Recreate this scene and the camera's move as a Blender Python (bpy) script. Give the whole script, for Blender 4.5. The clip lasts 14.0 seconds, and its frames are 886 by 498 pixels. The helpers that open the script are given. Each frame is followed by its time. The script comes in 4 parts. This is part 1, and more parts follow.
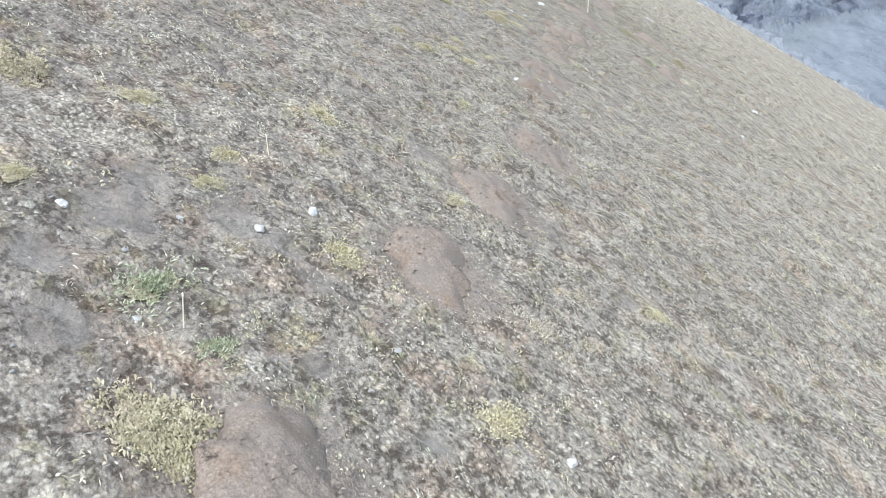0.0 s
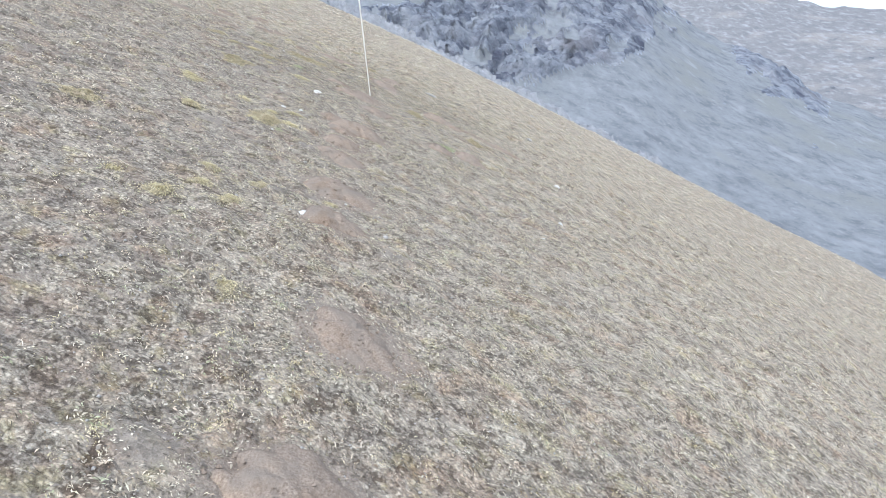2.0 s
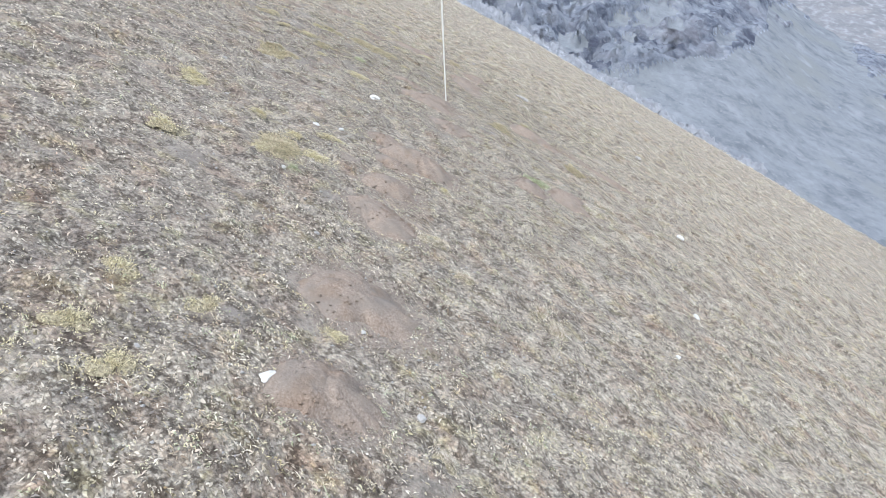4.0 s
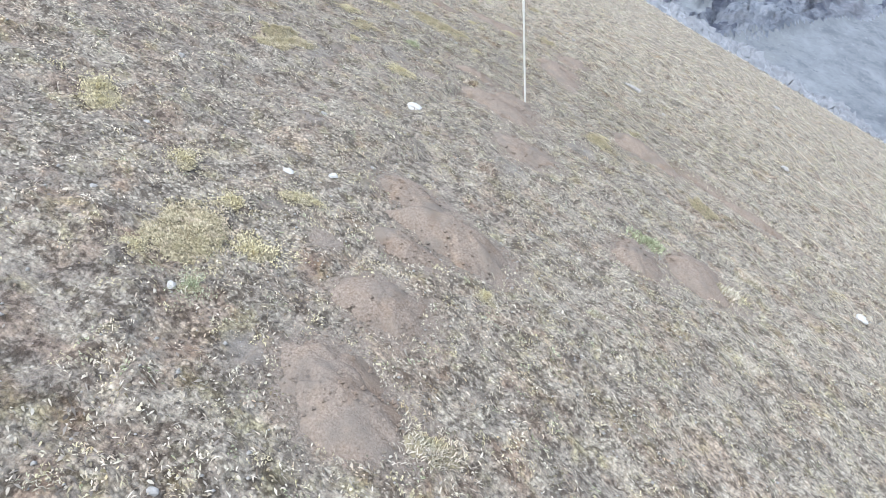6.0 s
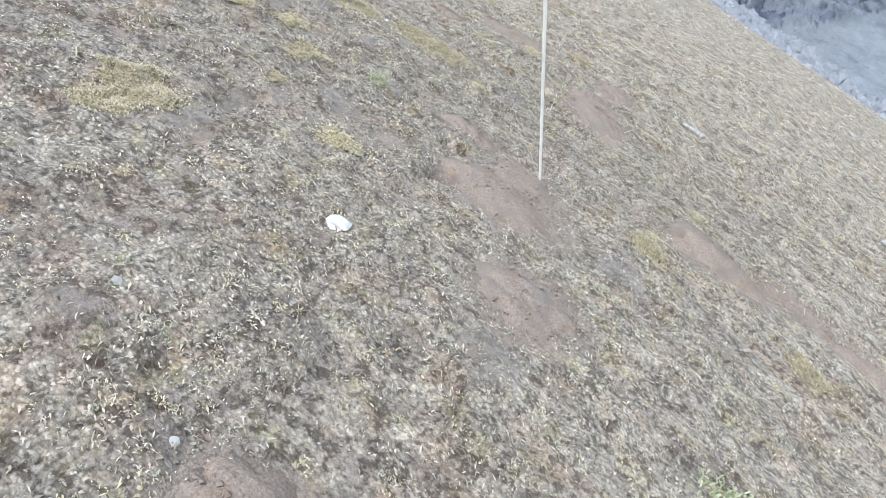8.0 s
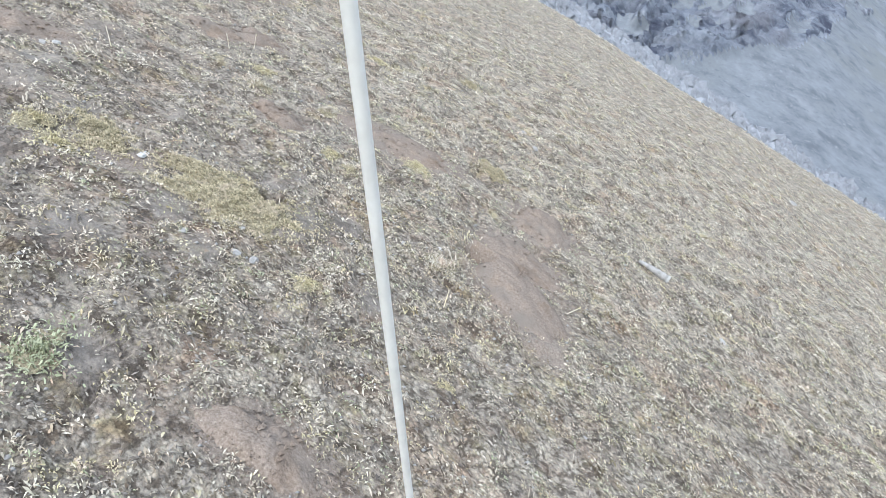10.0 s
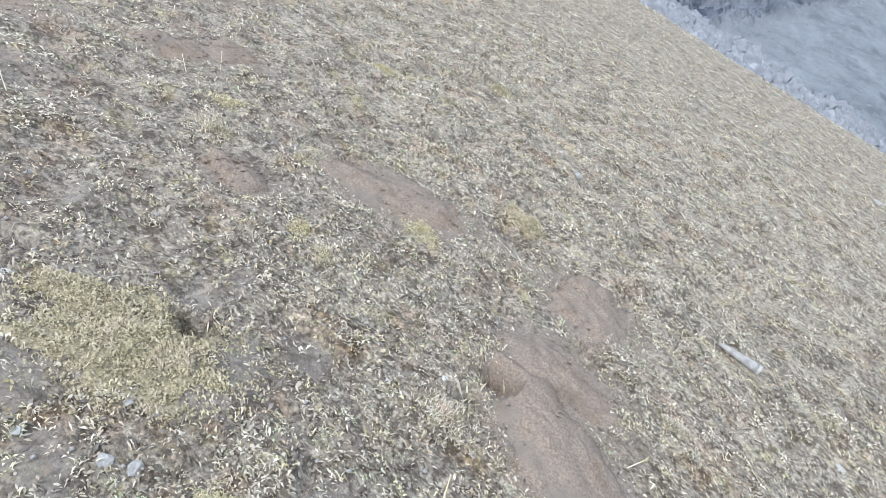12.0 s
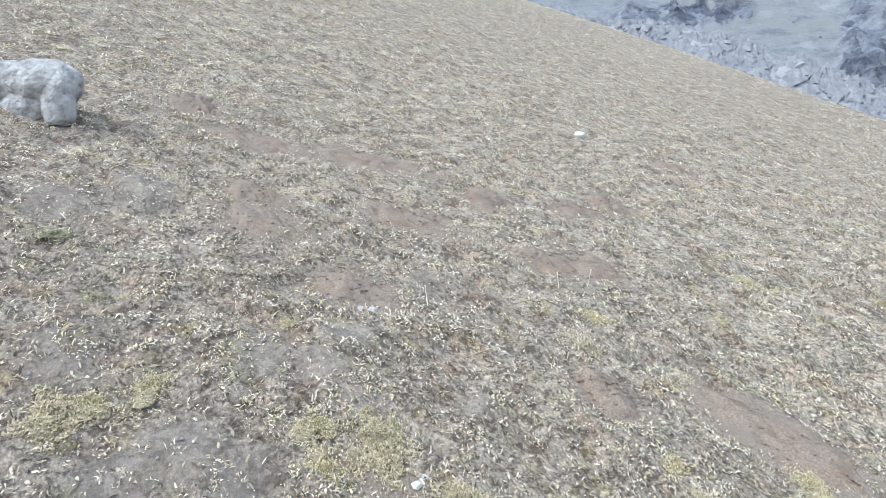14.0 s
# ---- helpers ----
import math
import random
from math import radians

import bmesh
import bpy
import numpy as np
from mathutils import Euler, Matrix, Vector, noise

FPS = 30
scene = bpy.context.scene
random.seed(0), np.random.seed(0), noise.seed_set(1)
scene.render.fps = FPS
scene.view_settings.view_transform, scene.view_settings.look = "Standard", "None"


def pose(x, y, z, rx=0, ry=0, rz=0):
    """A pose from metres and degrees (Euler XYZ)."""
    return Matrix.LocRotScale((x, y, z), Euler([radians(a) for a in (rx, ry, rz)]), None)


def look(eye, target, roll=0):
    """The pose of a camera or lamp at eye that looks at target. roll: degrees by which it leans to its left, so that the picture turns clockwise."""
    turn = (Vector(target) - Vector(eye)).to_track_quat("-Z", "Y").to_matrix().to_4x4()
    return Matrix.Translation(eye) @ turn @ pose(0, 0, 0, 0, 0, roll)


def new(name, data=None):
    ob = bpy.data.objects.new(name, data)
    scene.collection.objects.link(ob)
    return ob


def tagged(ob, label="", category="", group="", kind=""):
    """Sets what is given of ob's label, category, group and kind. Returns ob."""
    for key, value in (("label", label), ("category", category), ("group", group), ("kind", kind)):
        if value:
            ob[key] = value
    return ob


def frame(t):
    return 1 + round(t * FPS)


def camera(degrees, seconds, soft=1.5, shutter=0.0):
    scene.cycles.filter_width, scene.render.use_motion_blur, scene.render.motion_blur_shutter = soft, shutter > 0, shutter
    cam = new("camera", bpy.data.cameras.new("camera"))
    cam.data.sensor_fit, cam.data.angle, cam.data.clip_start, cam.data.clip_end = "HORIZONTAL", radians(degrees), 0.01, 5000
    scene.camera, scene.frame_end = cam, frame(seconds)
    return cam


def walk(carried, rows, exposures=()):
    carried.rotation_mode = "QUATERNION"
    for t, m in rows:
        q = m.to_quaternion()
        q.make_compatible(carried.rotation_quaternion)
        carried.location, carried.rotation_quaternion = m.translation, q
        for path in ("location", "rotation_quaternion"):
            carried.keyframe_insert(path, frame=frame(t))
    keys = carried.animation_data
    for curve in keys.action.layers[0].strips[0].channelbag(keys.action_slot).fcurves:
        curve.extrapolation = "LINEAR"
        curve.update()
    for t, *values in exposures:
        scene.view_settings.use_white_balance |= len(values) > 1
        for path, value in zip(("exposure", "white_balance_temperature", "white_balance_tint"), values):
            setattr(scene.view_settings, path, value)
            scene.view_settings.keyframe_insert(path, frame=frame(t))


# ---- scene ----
# A steep alpine meadow slope with molehills, a planted trekking pole, and rocky mountains across a valley.
cam = camera(70.4, 14.0, soft=0.7, shutter=0.022)
PATH = [
    (0, look((0.156, -9.478, -0.769), (-0.287, -7.603, -1.306), -0.35)),
    (0.5, look((0.121, -9.171, -0.702), (-0.232, -7.258, -1.166), -1.38)),
    (1, look((0.084, -8.824, -0.59), (-0.151, -6.884, -1.015), -2.69)),
    (1.5, look((0.048, -8.563, -0.479), (0.096, -6.617, -0.936), -2.29)),
    (2, look((0.032, -8.144, -0.422), (0.203, -6.188, -0.803), -5.00)),
    (2.5, look((0.042, -7.73, -0.283), (0.288, -5.789, -0.696), -5.00)),
    (3, look((0.061, -7.297, -0.195), (0.142, -5.356, -0.668), -3.81)),
    (3.5, look((0.108, -6.853, -0.15), (0.075, -4.938, -0.726), -3.62)),
    (4, look((0.166, -6.392, -0.09), (0.095, -4.438, -0.51), -1.42)),
    (4.2, look((0.171, -6.208, -0.079), (0.049, -4.249, -0.464), -2.51)),
    (6.3, look((0.317, -4.488, 0.306), (-0.071, -2.609, -0.261), -0.22)),
    (6.5, look((0.292, -4.346, 0.368), (-0.105, -2.475, -0.216), -0.24)),
    (7, look((0.325, -3.939, 0.412), (-0.156, -2.079, -0.144), -0.38)),
    (7.5, look((0.307, -3.49, 0.463), (-0.164, -1.645, -0.147), 1.49)),
    (8, look((0.244, -3.005, 0.6), (-0.195, -1.147, 0.002), 2.07)),
    (8.5, look((0.223, -2.455, 0.748), (-0.13, -0.562, 0.209), -0.18)),
    (9, look((0.156, -2.023, 0.902), (-0.031, -0.07, 0.516), 0.82)),
    (9.2, look((0.142, -1.832, 0.928), (-0.005, 0.124, 0.536), 0.79)),
    (11.3, look((0.148, -0.321, 1.207), (-0.13, 1.549, 0.556), 1.34)),
    (11.5, look((0.138, -0.276, 1.238), (-0.113, 1.61, 0.621), 1.60)),
    (12, look((0.153, -0.223, 1.26), (-0.161, 1.665, 0.679), -0.61)),
    (12.5, look((0.111, -0.239, 1.322), (-0.452, 1.649, 0.975), -1.02)),
    (13, look((0.044, -0.261, 1.39), (-0.857, 1.511, 1.175), -2.52)),
    (13.5, look((0.021, -0.283, 1.441), (-0.969, 1.453, 1.369), -1.75)),
    (14, look((-0.032, -0.336, 1.438), (-1.239, 1.258, 1.412), -0.05)),
]
walk(cam, PATH, exposures=[(0, 1.37, 5540, 5), (3, 1.3, 5680, 8), (6, 1.34, 5560, 7), (10, 1.25, 5560, 6), (12.2, 1.18, 5560, 6), (14, 1.28, 5570, 5)])

# ---- world and sun: bright, thinly overcast daylight ----
SUN_EL, SUN_AZ = 48, 200
world = bpy.data.worlds.new("sky")
scene.world = world
world.use_nodes = True
wn = world.node_tree
sky = wn.nodes.new("ShaderNodeTexSky")
sky.sky_type = "NISHITA"
sky.sun_disc = False
sky.sun_elevation, sky.sun_rotation = radians(SUN_EL), radians(SUN_AZ)
sky.air_density, sky.dust_density, sky.ozone_density = 1.0, 4.0, 1.0
background = wn.nodes["Background"]
# A thin veil of cloud whitens the sky.
veil = wn.nodes.new("ShaderNodeMix")
veil.data_type = "RGBA"
veil.inputs[0].default_value = 0.5
veil.inputs[7].default_value = (5.6, 5.5, 5.3, 1)
wn.links.new(sky.outputs[0], veil.inputs[6])
wn.links.new(veil.outputs[2], background.inputs[0])
background.inputs[1].default_value = 0.12
sun_data = bpy.data.lights.new("sun", "SUN")
sun_data.energy, sun_data.angle, sun_data.color = 1.0, radians(28), (1.0, 0.95, 0.88)
sun = new("sun", sun_data)
sun_from = Vector((math.sin(radians(SUN_AZ)) * math.cos(radians(SUN_EL)), math.cos(radians(SUN_AZ)) * math.cos(radians(SUN_EL)), math.sin(radians(SUN_EL))))
sun.matrix_world = look(sun_from * 60, (0, 0, 0))


# ---- materials ----
def material(name, stops, scale=8.0, detail=6.0, rough=0.95, bump=0.3, bump_scale=60.0, patch=None, patch_scale=1.2, island=0.0, obj_random=0.0, spec=0.2, patch_at=(0.42, 0.62), mottle=None, mottle_scale=6.0, tint=False, sheen=0.0):
    """A procedural surface: a ramp of colours over fine noise, larger patches of another colour, and fine relief."""
    m = bpy.data.materials.new(name)
    m.use_nodes = True
    t = m.node_tree
    L = t.links
    b = t.nodes["Principled BSDF"]
    b.inputs["Roughness"].default_value = rough
    b.inputs["Specular IOR Level"].default_value = spec
    b.inputs["Sheen Weight"].default_value, b.inputs["Sheen Tint"].default_value = sheen, (1.0, 0.93, 0.83, 1)
    co = t.nodes.new("ShaderNodeNewGeometry")
    n1 = t.nodes.new("ShaderNodeTexNoise")
    n1.inputs["Scale"].default_value, n1.inputs["Detail"].default_value, n1.inputs["Roughness"].default_value = scale, detail, 0.65
    L.new(co.outputs["Position"], n1.inputs["Vector"])
    value = n1.outputs["Fac"]
    if island or obj_random:
        src = co.outputs["Random Per Island"] if island else t.nodes.new("ShaderNodeObjectInfo").outputs["Random"]
        mix = t.nodes.new("ShaderNodeMix")
        mix.inputs[0].default_value = island or obj_random
        L.new(value, mix.inputs[2])
        L.new(src, mix.inputs[3])
        value = mix.outputs[0]
    ramp = t.nodes.new("ShaderNodeValToRGB")
    e = ramp.color_ramp.elements
    while len(e) < len(stops):
        e.new(0.5)
    for k, (at, col) in enumerate(stops):
        e[k].position, e[k].color = at, (*col, 1)
    L.new(value, ramp.inputs[0])
    color = ramp.outputs[0]
    if patch:
        n2 = t.nodes.new("ShaderNodeTexNoise")
        n2.inputs["Scale"].default_value, n2.inputs["Detail"].default_value = patch_scale, 5.0
        L.new(co.outputs["Position"], n2.inputs["Vector"])
        r2 = t.nodes.new("ShaderNodeMapRange")
        r2.inputs[1].default_value, r2.inputs[2].default_value = patch_at
        L.new(n2.outputs["Fac"], r2.inputs[0])
        mx = t.nodes.new("ShaderNodeMix")
        mx.data_type = "RGBA"
        L.new(r2.outputs[0], mx.inputs[0])
        L.new(color, mx.inputs[6])
        mx.inputs[7].default_value = (*patch, 1)
        color = mx.outputs[2]
    for k, tone in enumerate(mottle or ()):
        n4 = t.nodes.new("ShaderNodeTexNoise")
        n4.inputs["Scale"].default_value, n4.inputs["Detail"].default_value = mottle_scale * (1 + 0.6 * k), 4.0
        shift = t.nodes.new("ShaderNodeVectorMath")
        shift.inputs[1].default_value = (13.7 * (k + 1), 5.1, 7.7 * k)
        L.new(co.outputs["Position"], shift.inputs[0])
        L.new(shift.outputs[0], n4.inputs["Vector"])
        r4 = t.nodes.new("ShaderNodeMapRange")
        r4.inputs[1].default_value, r4.inputs[2].default_value, r4.inputs[4].default_value = 0.53, 0.68, 0.75
        L.new(n4.outputs["Fac"], r4.inputs[0])
        m4 = t.nodes.new("ShaderNodeMix")
        m4.data_type, m4.blend_type = "RGBA", "MULTIPLY" if tint else "MIX"
        L.new(r4.outputs[0], m4.inputs[0])
        L.new(color, m4.inputs[6])
        m4.inputs[7].default_value = (*tone, 1)
        color = m4.outputs[2]
    L.new(color, b.inputs["Base Color"])
    if bump:
        n3 = t.nodes.new("ShaderNodeTexNoise")
        n3.inputs["Scale"].default_value, n3.inputs["Detail"].default_value = bump_scale, 4.0
        L.new(co.outputs["Position"], n3.inputs["Vector"])
        bp = t.nodes.new("ShaderNodeBump")
        bp.inputs["Strength"].default_value = bump
        bp.inputs["Distance"].default_value = 0.6 / bump_scale
        L.new(n3.outputs["Fac"], bp.inputs["Height"])
        L.new(bp.outputs[0], b.inputs["Normal"])
    return m


def turf_soil():
    """Crumbly grey-brown soil strewn with leaf litter, going over into paler matted grass to the right and ahead."""
    m = bpy.data.materials.new("turf_soil")
    m.use_nodes = True
    t = m.node_tree
    L = t.links
    b = t.nodes["Principled BSDF"]
    b.inputs["Roughness"].default_value, b.inputs["Specular IOR Level"].default_value = 0.9, 0.2
    b.inputs["Sheen Weight"].default_value, b.inputs["Sheen Tint"].default_value = 0.14, (1.0, 0.93, 0.83, 1)
    pos = t.nodes.new("ShaderNodeNewGeometry").outputs["Position"]

    def mapped(scale, offset=(0, 0, 0)):
        turn = t.nodes.new("ShaderNodeMapping")
        turn.inputs["Rotation"].default_value = (0, 0, radians(28))
        L.new(pos, turn.inputs["Vector"])
        mp = t.nodes.new("ShaderNodeMapping")
        mp.inputs["Scale"].default_value, mp.inputs["Location"].default_value = scale, offset
        L.new(turn.outputs[0], mp.inputs["Vector"])
        return mp.outputs[0]

    def noise_at(vector, scale, detail=5.0, rough=0.6):
        nn = t.nodes.new("ShaderNodeTexNoise")
        nn.inputs["Scale"].default_value, nn.inputs["Detail"].default_value, nn.inputs["Roughness"].default_value = scale, detail, rough
        L.new(vector, nn.inputs["Vector"])
        return nn.outputs["Fac"]

    def ranged(value, lo, hi, top=1.0):
        r = t.nodes.new("ShaderNodeMapRange")
        r.inputs[1].default_value, r.inputs[2].default_value, r.inputs[4].default_value = lo, hi, top
        L.new(value, r.inputs[0])
        return r.outputs[0]

    def ramp(value, stops):
        rp = t.nodes.new("ShaderNodeValToRGB")
        e = rp.color_ramp.elements
        while len(e) < len(stops):
            e.new(0.5)
        for k, (at, col) in enumerate(stops):
            e[k].position, e[k].color = at, (*col, 1)
        L.new(value, rp.inputs[0])
        return rp.outputs[0]

    def mixed(fac, a, c, mode="MIX"):
        mx = t.nodes.new("ShaderNodeMix")
        mx.data_type, mx.blend_type = "RGBA", mode
        L.new(fac, mx.inputs[0])
        for k, v in ((6, a), (7, c)):
            if isinstance(v, tuple):
                mx.inputs[k].default_value = (*v, 1)
            else:
                L.new(v, mx.inputs[k])
        return mx.outputs[2]

    def maths(op, a, c):
        mt = t.nodes.new("ShaderNodeMath")
        mt.operation = op
        for k, v in enumerate((a, c)):
            if isinstance(v, float):
                mt.inputs[k].default_value = v
            else:
                L.new(v, mt.inputs[k])
        return mt.outputs[0]

    # Crumbs of soil.
    soil = ramp(maths("ADD", maths("MULTIPLY", noise_at(pos, 150, 4, 0.6), 0.45), maths("MULTIPLY", noise_at(pos, 30, 5, 0.65), 0.55)), [(0.36, (0.062, 0.052, 0.046)), (0.46, (0.122, 0.104, 0.092)), (0.55, (0.192, 0.166, 0.147)), (0.68, (0.32, 0.284, 0.254))])
    bald = t.nodes.new("ShaderNodeAttribute")
    bald.attribute_name = "bare_earth"
    # Litter: every small leaf has a tone of its own; shade is painted into the gap round it.
    warp = t.nodes.new("ShaderNodeVectorMath")
    warp.operation = "MULTIPLY_ADD"
    wob = t.nodes.new("ShaderNodeTexNoise")
    wob.inputs["Scale"].default_value = 40
    L.new(pos, wob.inputs["Vector"])
    L.new(wob.outputs["Color"], warp.inputs[0])
    warp.inputs[1].default_value = (0.02, 0.02, 0.02)
    L.new(mapped((0.65, 1.0, 1.0)), warp.inputs[2])
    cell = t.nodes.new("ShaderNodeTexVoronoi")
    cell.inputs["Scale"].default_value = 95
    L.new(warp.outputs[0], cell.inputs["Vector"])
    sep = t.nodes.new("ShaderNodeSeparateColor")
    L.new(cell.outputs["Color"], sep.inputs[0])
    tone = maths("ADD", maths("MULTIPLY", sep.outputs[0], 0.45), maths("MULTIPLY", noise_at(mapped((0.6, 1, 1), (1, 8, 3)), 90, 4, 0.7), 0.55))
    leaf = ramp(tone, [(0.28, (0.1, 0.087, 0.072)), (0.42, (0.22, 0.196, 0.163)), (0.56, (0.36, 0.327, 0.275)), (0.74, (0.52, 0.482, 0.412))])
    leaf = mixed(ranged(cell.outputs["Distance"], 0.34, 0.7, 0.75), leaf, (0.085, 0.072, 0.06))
    cover = maths("SUBTRACT", maths("ADD", noise_at(pos, 11, 5, 0.65), maths("MULTIPLY", noise_at(pos, 1.3, 3), 0.35)), maths("MULTIPLY", bald.outputs["Fac"], 0.3))
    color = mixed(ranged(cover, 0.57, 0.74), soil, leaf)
    # Matted grass in strands down the slope, thicker to the right and ahead.
    strand = noise_at(mapped((0.9, 1.0, 1.0)), 75, 6, 0.75)
    band = noise_at(mapped((1.0, 1.0, 1.0), (3, 1, 0)), 6, 5, 0.65)
    # The dark stops and cell edges paint shadows between tufts into the grass.
    mat = ramp(maths("ADD", maths("MULTIPLY", strand, 0.6), maths("MULTIPLY", band, 0.4)), [(0.4, (0.11, 0.096, 0.08)), (0.46, (0.25, 0.222, 0.18)), (0.51, (0.44, 0.397, 0.325)), (0.61, (0.62, 0.57, 0.475))])
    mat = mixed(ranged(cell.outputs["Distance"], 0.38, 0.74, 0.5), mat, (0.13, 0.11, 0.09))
    axes = t.nodes.new("ShaderNodeSeparateXYZ")
    L.new(pos, axes.inputs[0])
    out = maths("MAXIMUM", ranged(axes.outputs["X"], -2.6, 2.6), ranged(axes.outputs["Y"], -2.0, 4.0))
    out = maths("ADD", maths("ADD", maths("MULTIPLY", out, 0.36), 0.04), maths("MULTIPLY", noise_at(pos, 5.0, 5, 0.65), 0.8))
    color = mixed(ranged(out, 0.38, 0.75, 0.62), color, mat)
    # Pale tufts stand close together; dark humus and painted-in shade fill the gaps between them.
    gaps = maths("ADD", maths("MULTIPLY", noise_at(mapped((0.9, 1.0, 1.0), (7, 2, 5)), 15, 4, 0.6), 0.45), maths("MULTIPLY", noise_at(pos, 48, 4, 0.6), 0.55))
    color = mixed(ranged(gaps, 0.495, 0.44, 0.8), color, (0.3, 0.265, 0.235), "MULTIPLY")
    color = mixed(ranged(gaps, 0.49, 0.58, 0.7), color, (1.3, 1.26, 1.18), "MULTIPLY")
    # Broad tints: russet, olive, pinkish tan, grey.
    for k, (tone, size, lo) in enumerate((((0.84, 0.7, 0.62), 7.5, 0.54), ((0.97, 0.97, 0.66), 8.5, 0.54), ((1.02, 0.88, 0.8), 4.2, 0.52), ((0.84, 0.88, 0.88), 6.5, 0.55))):
        color = mixed(ranged(noise_at(mapped((0.8, 1, 1), (9.1 * k + 2, 4.3 * k, k)), size, 5, 0.65), lo, lo + 0.1, 0.6), color, tone, "MULTIPLY")
    # Bare grey soil with a ragged edge, and brown earth strewn round the molehills.
    worn = maths("ADD", bald.outputs["Fac"], maths("MULTIPLY", maths("SUBTRACT", noise_at(pos, 14, 5, 0.7), 0.5), 1.3))
    grey = ramp(maths("ADD", maths("MULTIPLY", noise_at(pos, 260, 4, 0.6), 0.4), maths("MULTIPLY", noise_at(pos, 9, 5, 0.65), 0.6)), [(0.36, (0.11, 0.098, 0.086)), (0.48, (0.18, 0.162, 0.144)), (0.56, (0.232, 0.211, 0.19)), (0.68, (0.33, 0.305, 0.28))])
    bald_share = ranged(worn, 0.55, 0.95, 0.6)
    color = mixed(bald_share, color, grey)
    strewn = t.nodes.new("ShaderNodeAttribute")
    strewn.attribute_name = "strewn_earth"
    loose = maths("ADD", strewn.outputs["Fac"], maths("MULTIPLY", maths("SUBTRACT", noise_at(pos, 38, 5, 0.75), 0.5), 1.8))
    brown = ramp(noise_at(pos, 130, 5, 0.7), [(0.3, (0.13, 0.105, 0.086)), (0.5, (0.225, 0.186, 0.155)), (0.72, (0.36, 0.31, 0.264))])
    color = mixed(ranged(loose, 0.38, 0.72, 0.85), color, brown)
    L.new(color, b.inputs["Base Color"])
    bp = t.nodes.new("ShaderNodeBump")
    bp.inputs["Strength"].default_value, bp.inputs["Distance"].default_value = 0.8, 0.007
    height = maths("SUBTRACT", noise_at(pos, 90, 4, 0.65), maths("MULTIPLY", cell.outputs["Distance"], 0.6))
    height = maths("MULTIPLY", height, maths("SUBTRACT", 1.0, maths("MULTIPLY", bald_share, 0.9)))
    height = maths("ADD", height, maths("MULTIPLY", noise_at(pos, 300, 3, 0.6), 0.12))
    L.new(height, bp.inputs["Height"])
    L.new(bp.outputs[0], b.inputs["Normal"])
    return m


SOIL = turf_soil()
EARTH = material("molehill_earth", [(0.28, (0.13, 0.104, 0.084)), (0.45, (0.22, 0.178, 0.145)), (0.58, (0.275, 0.227, 0.187)), (0.75, (0.37, 0.317, 0.268))], 130, 6, bump=0.8, bump_scale=170, patch=(0.2, 0.173, 0.149), patch_scale=7, patch_at=(0.48, 0.7), mottle=((0.86, 0.79, 0.73), (1.12, 1.09, 1.04)), mottle_scale=9.0, tint=True)
STRAW = material("withered_tuft", [(0.25, (0.19, 0.162, 0.12)), (0.42, (0.4, 0.354, 0.275)), (0.58, (0.55, 0.5, 0.4)), (0.76, (0.78, 0.73, 0.61))], 11.0, 4, rough=0.8, spec=0.25, island=0.45, bump=0, mottle=((0.74, 0.61, 0.52), (0.98, 0.98, 0.62), (1.0, 0.87, 0.81), (0.84, 0.92, 0.87)), mottle_scale=6.5, tint=True, sheen=0.22)
STRAW_DARK = material("dry_grass", [(0.25, (0.17, 0.145, 0.113)), (0.42, (0.4, 0.353, 0.285)), (0.58, (0.59, 0.536, 0.445)), (0.75, (0.75, 0.695, 0.595))], 8.0, 4, rough=0.8, spec=0.25, island=0.4, bump=0, mottle=((0.74, 0.61, 0.52), (0.98, 0.98, 0.62), (1.0, 0.87, 0.81), (0.84, 0.92, 0.87)), mottle_scale=5.0, tint=True, sheen=0.22)
LEAF = material("withered_leaf", [(0.25, (0.11, 0.092, 0.072)), (0.45, (0.215, 0.188, 0.148)), (0.62, (0.37, 0.331, 0.268)), (0.82, (0.6, 0.555, 0.465))], 10.0, 4, rough=0.75, spec=0.25, island=0.6, bump=0, mottle=((0.74, 0.61, 0.52), (0.98, 0.98, 0.62), (1.0, 0.87, 0.81), (0.84, 0.92, 0.87)), mottle_scale=7.0, tint=True)
BROWN_LEAF = material("rotting_leaf", [(0.25, (0.1, 0.085, 0.073)), (0.5, (0.18, 0.157, 0.135)), (0.75, (0.31, 0.276, 0.236))], 10.0, 4, rough=0.7, spec=0.3, island=0.6, bump=0)
PALE_STRAW = material("bleached_grass", [(0.25, (0.29, 0.252, 0.2)), (0.42, (0.53, 0.474, 0.38)), (0.56, (0.68, 0.62, 0.508)), (0.73, (0.82, 0.765, 0.645))], 4.0, 4, rough=0.8, spec=0.25, island=0.3, bump=0, mottle=((0.74, 0.64, 0.55), (0.98, 0.97, 0.72), (1.0, 0.89, 0.83)), mottle_scale=5.0, tint=True, sheen=0.22)
GREEN = material("green_shoots", [(0.2, (0.2, 0.21, 0.12)), (0.5, (0.35, 0.37, 0.235)), (0.8, (0.52, 0.54, 0.38))], 9.0, 4, island=0.5, bump=0)
RUSSET = material("russet_stems", [(0.2, (0.1, 0.082, 0.068)), (0.5, (0.21, 0.165, 0.13)), (0.8, (0.34, 0.28, 0.22))], 6.0, 4, island=0.6, bump=0)
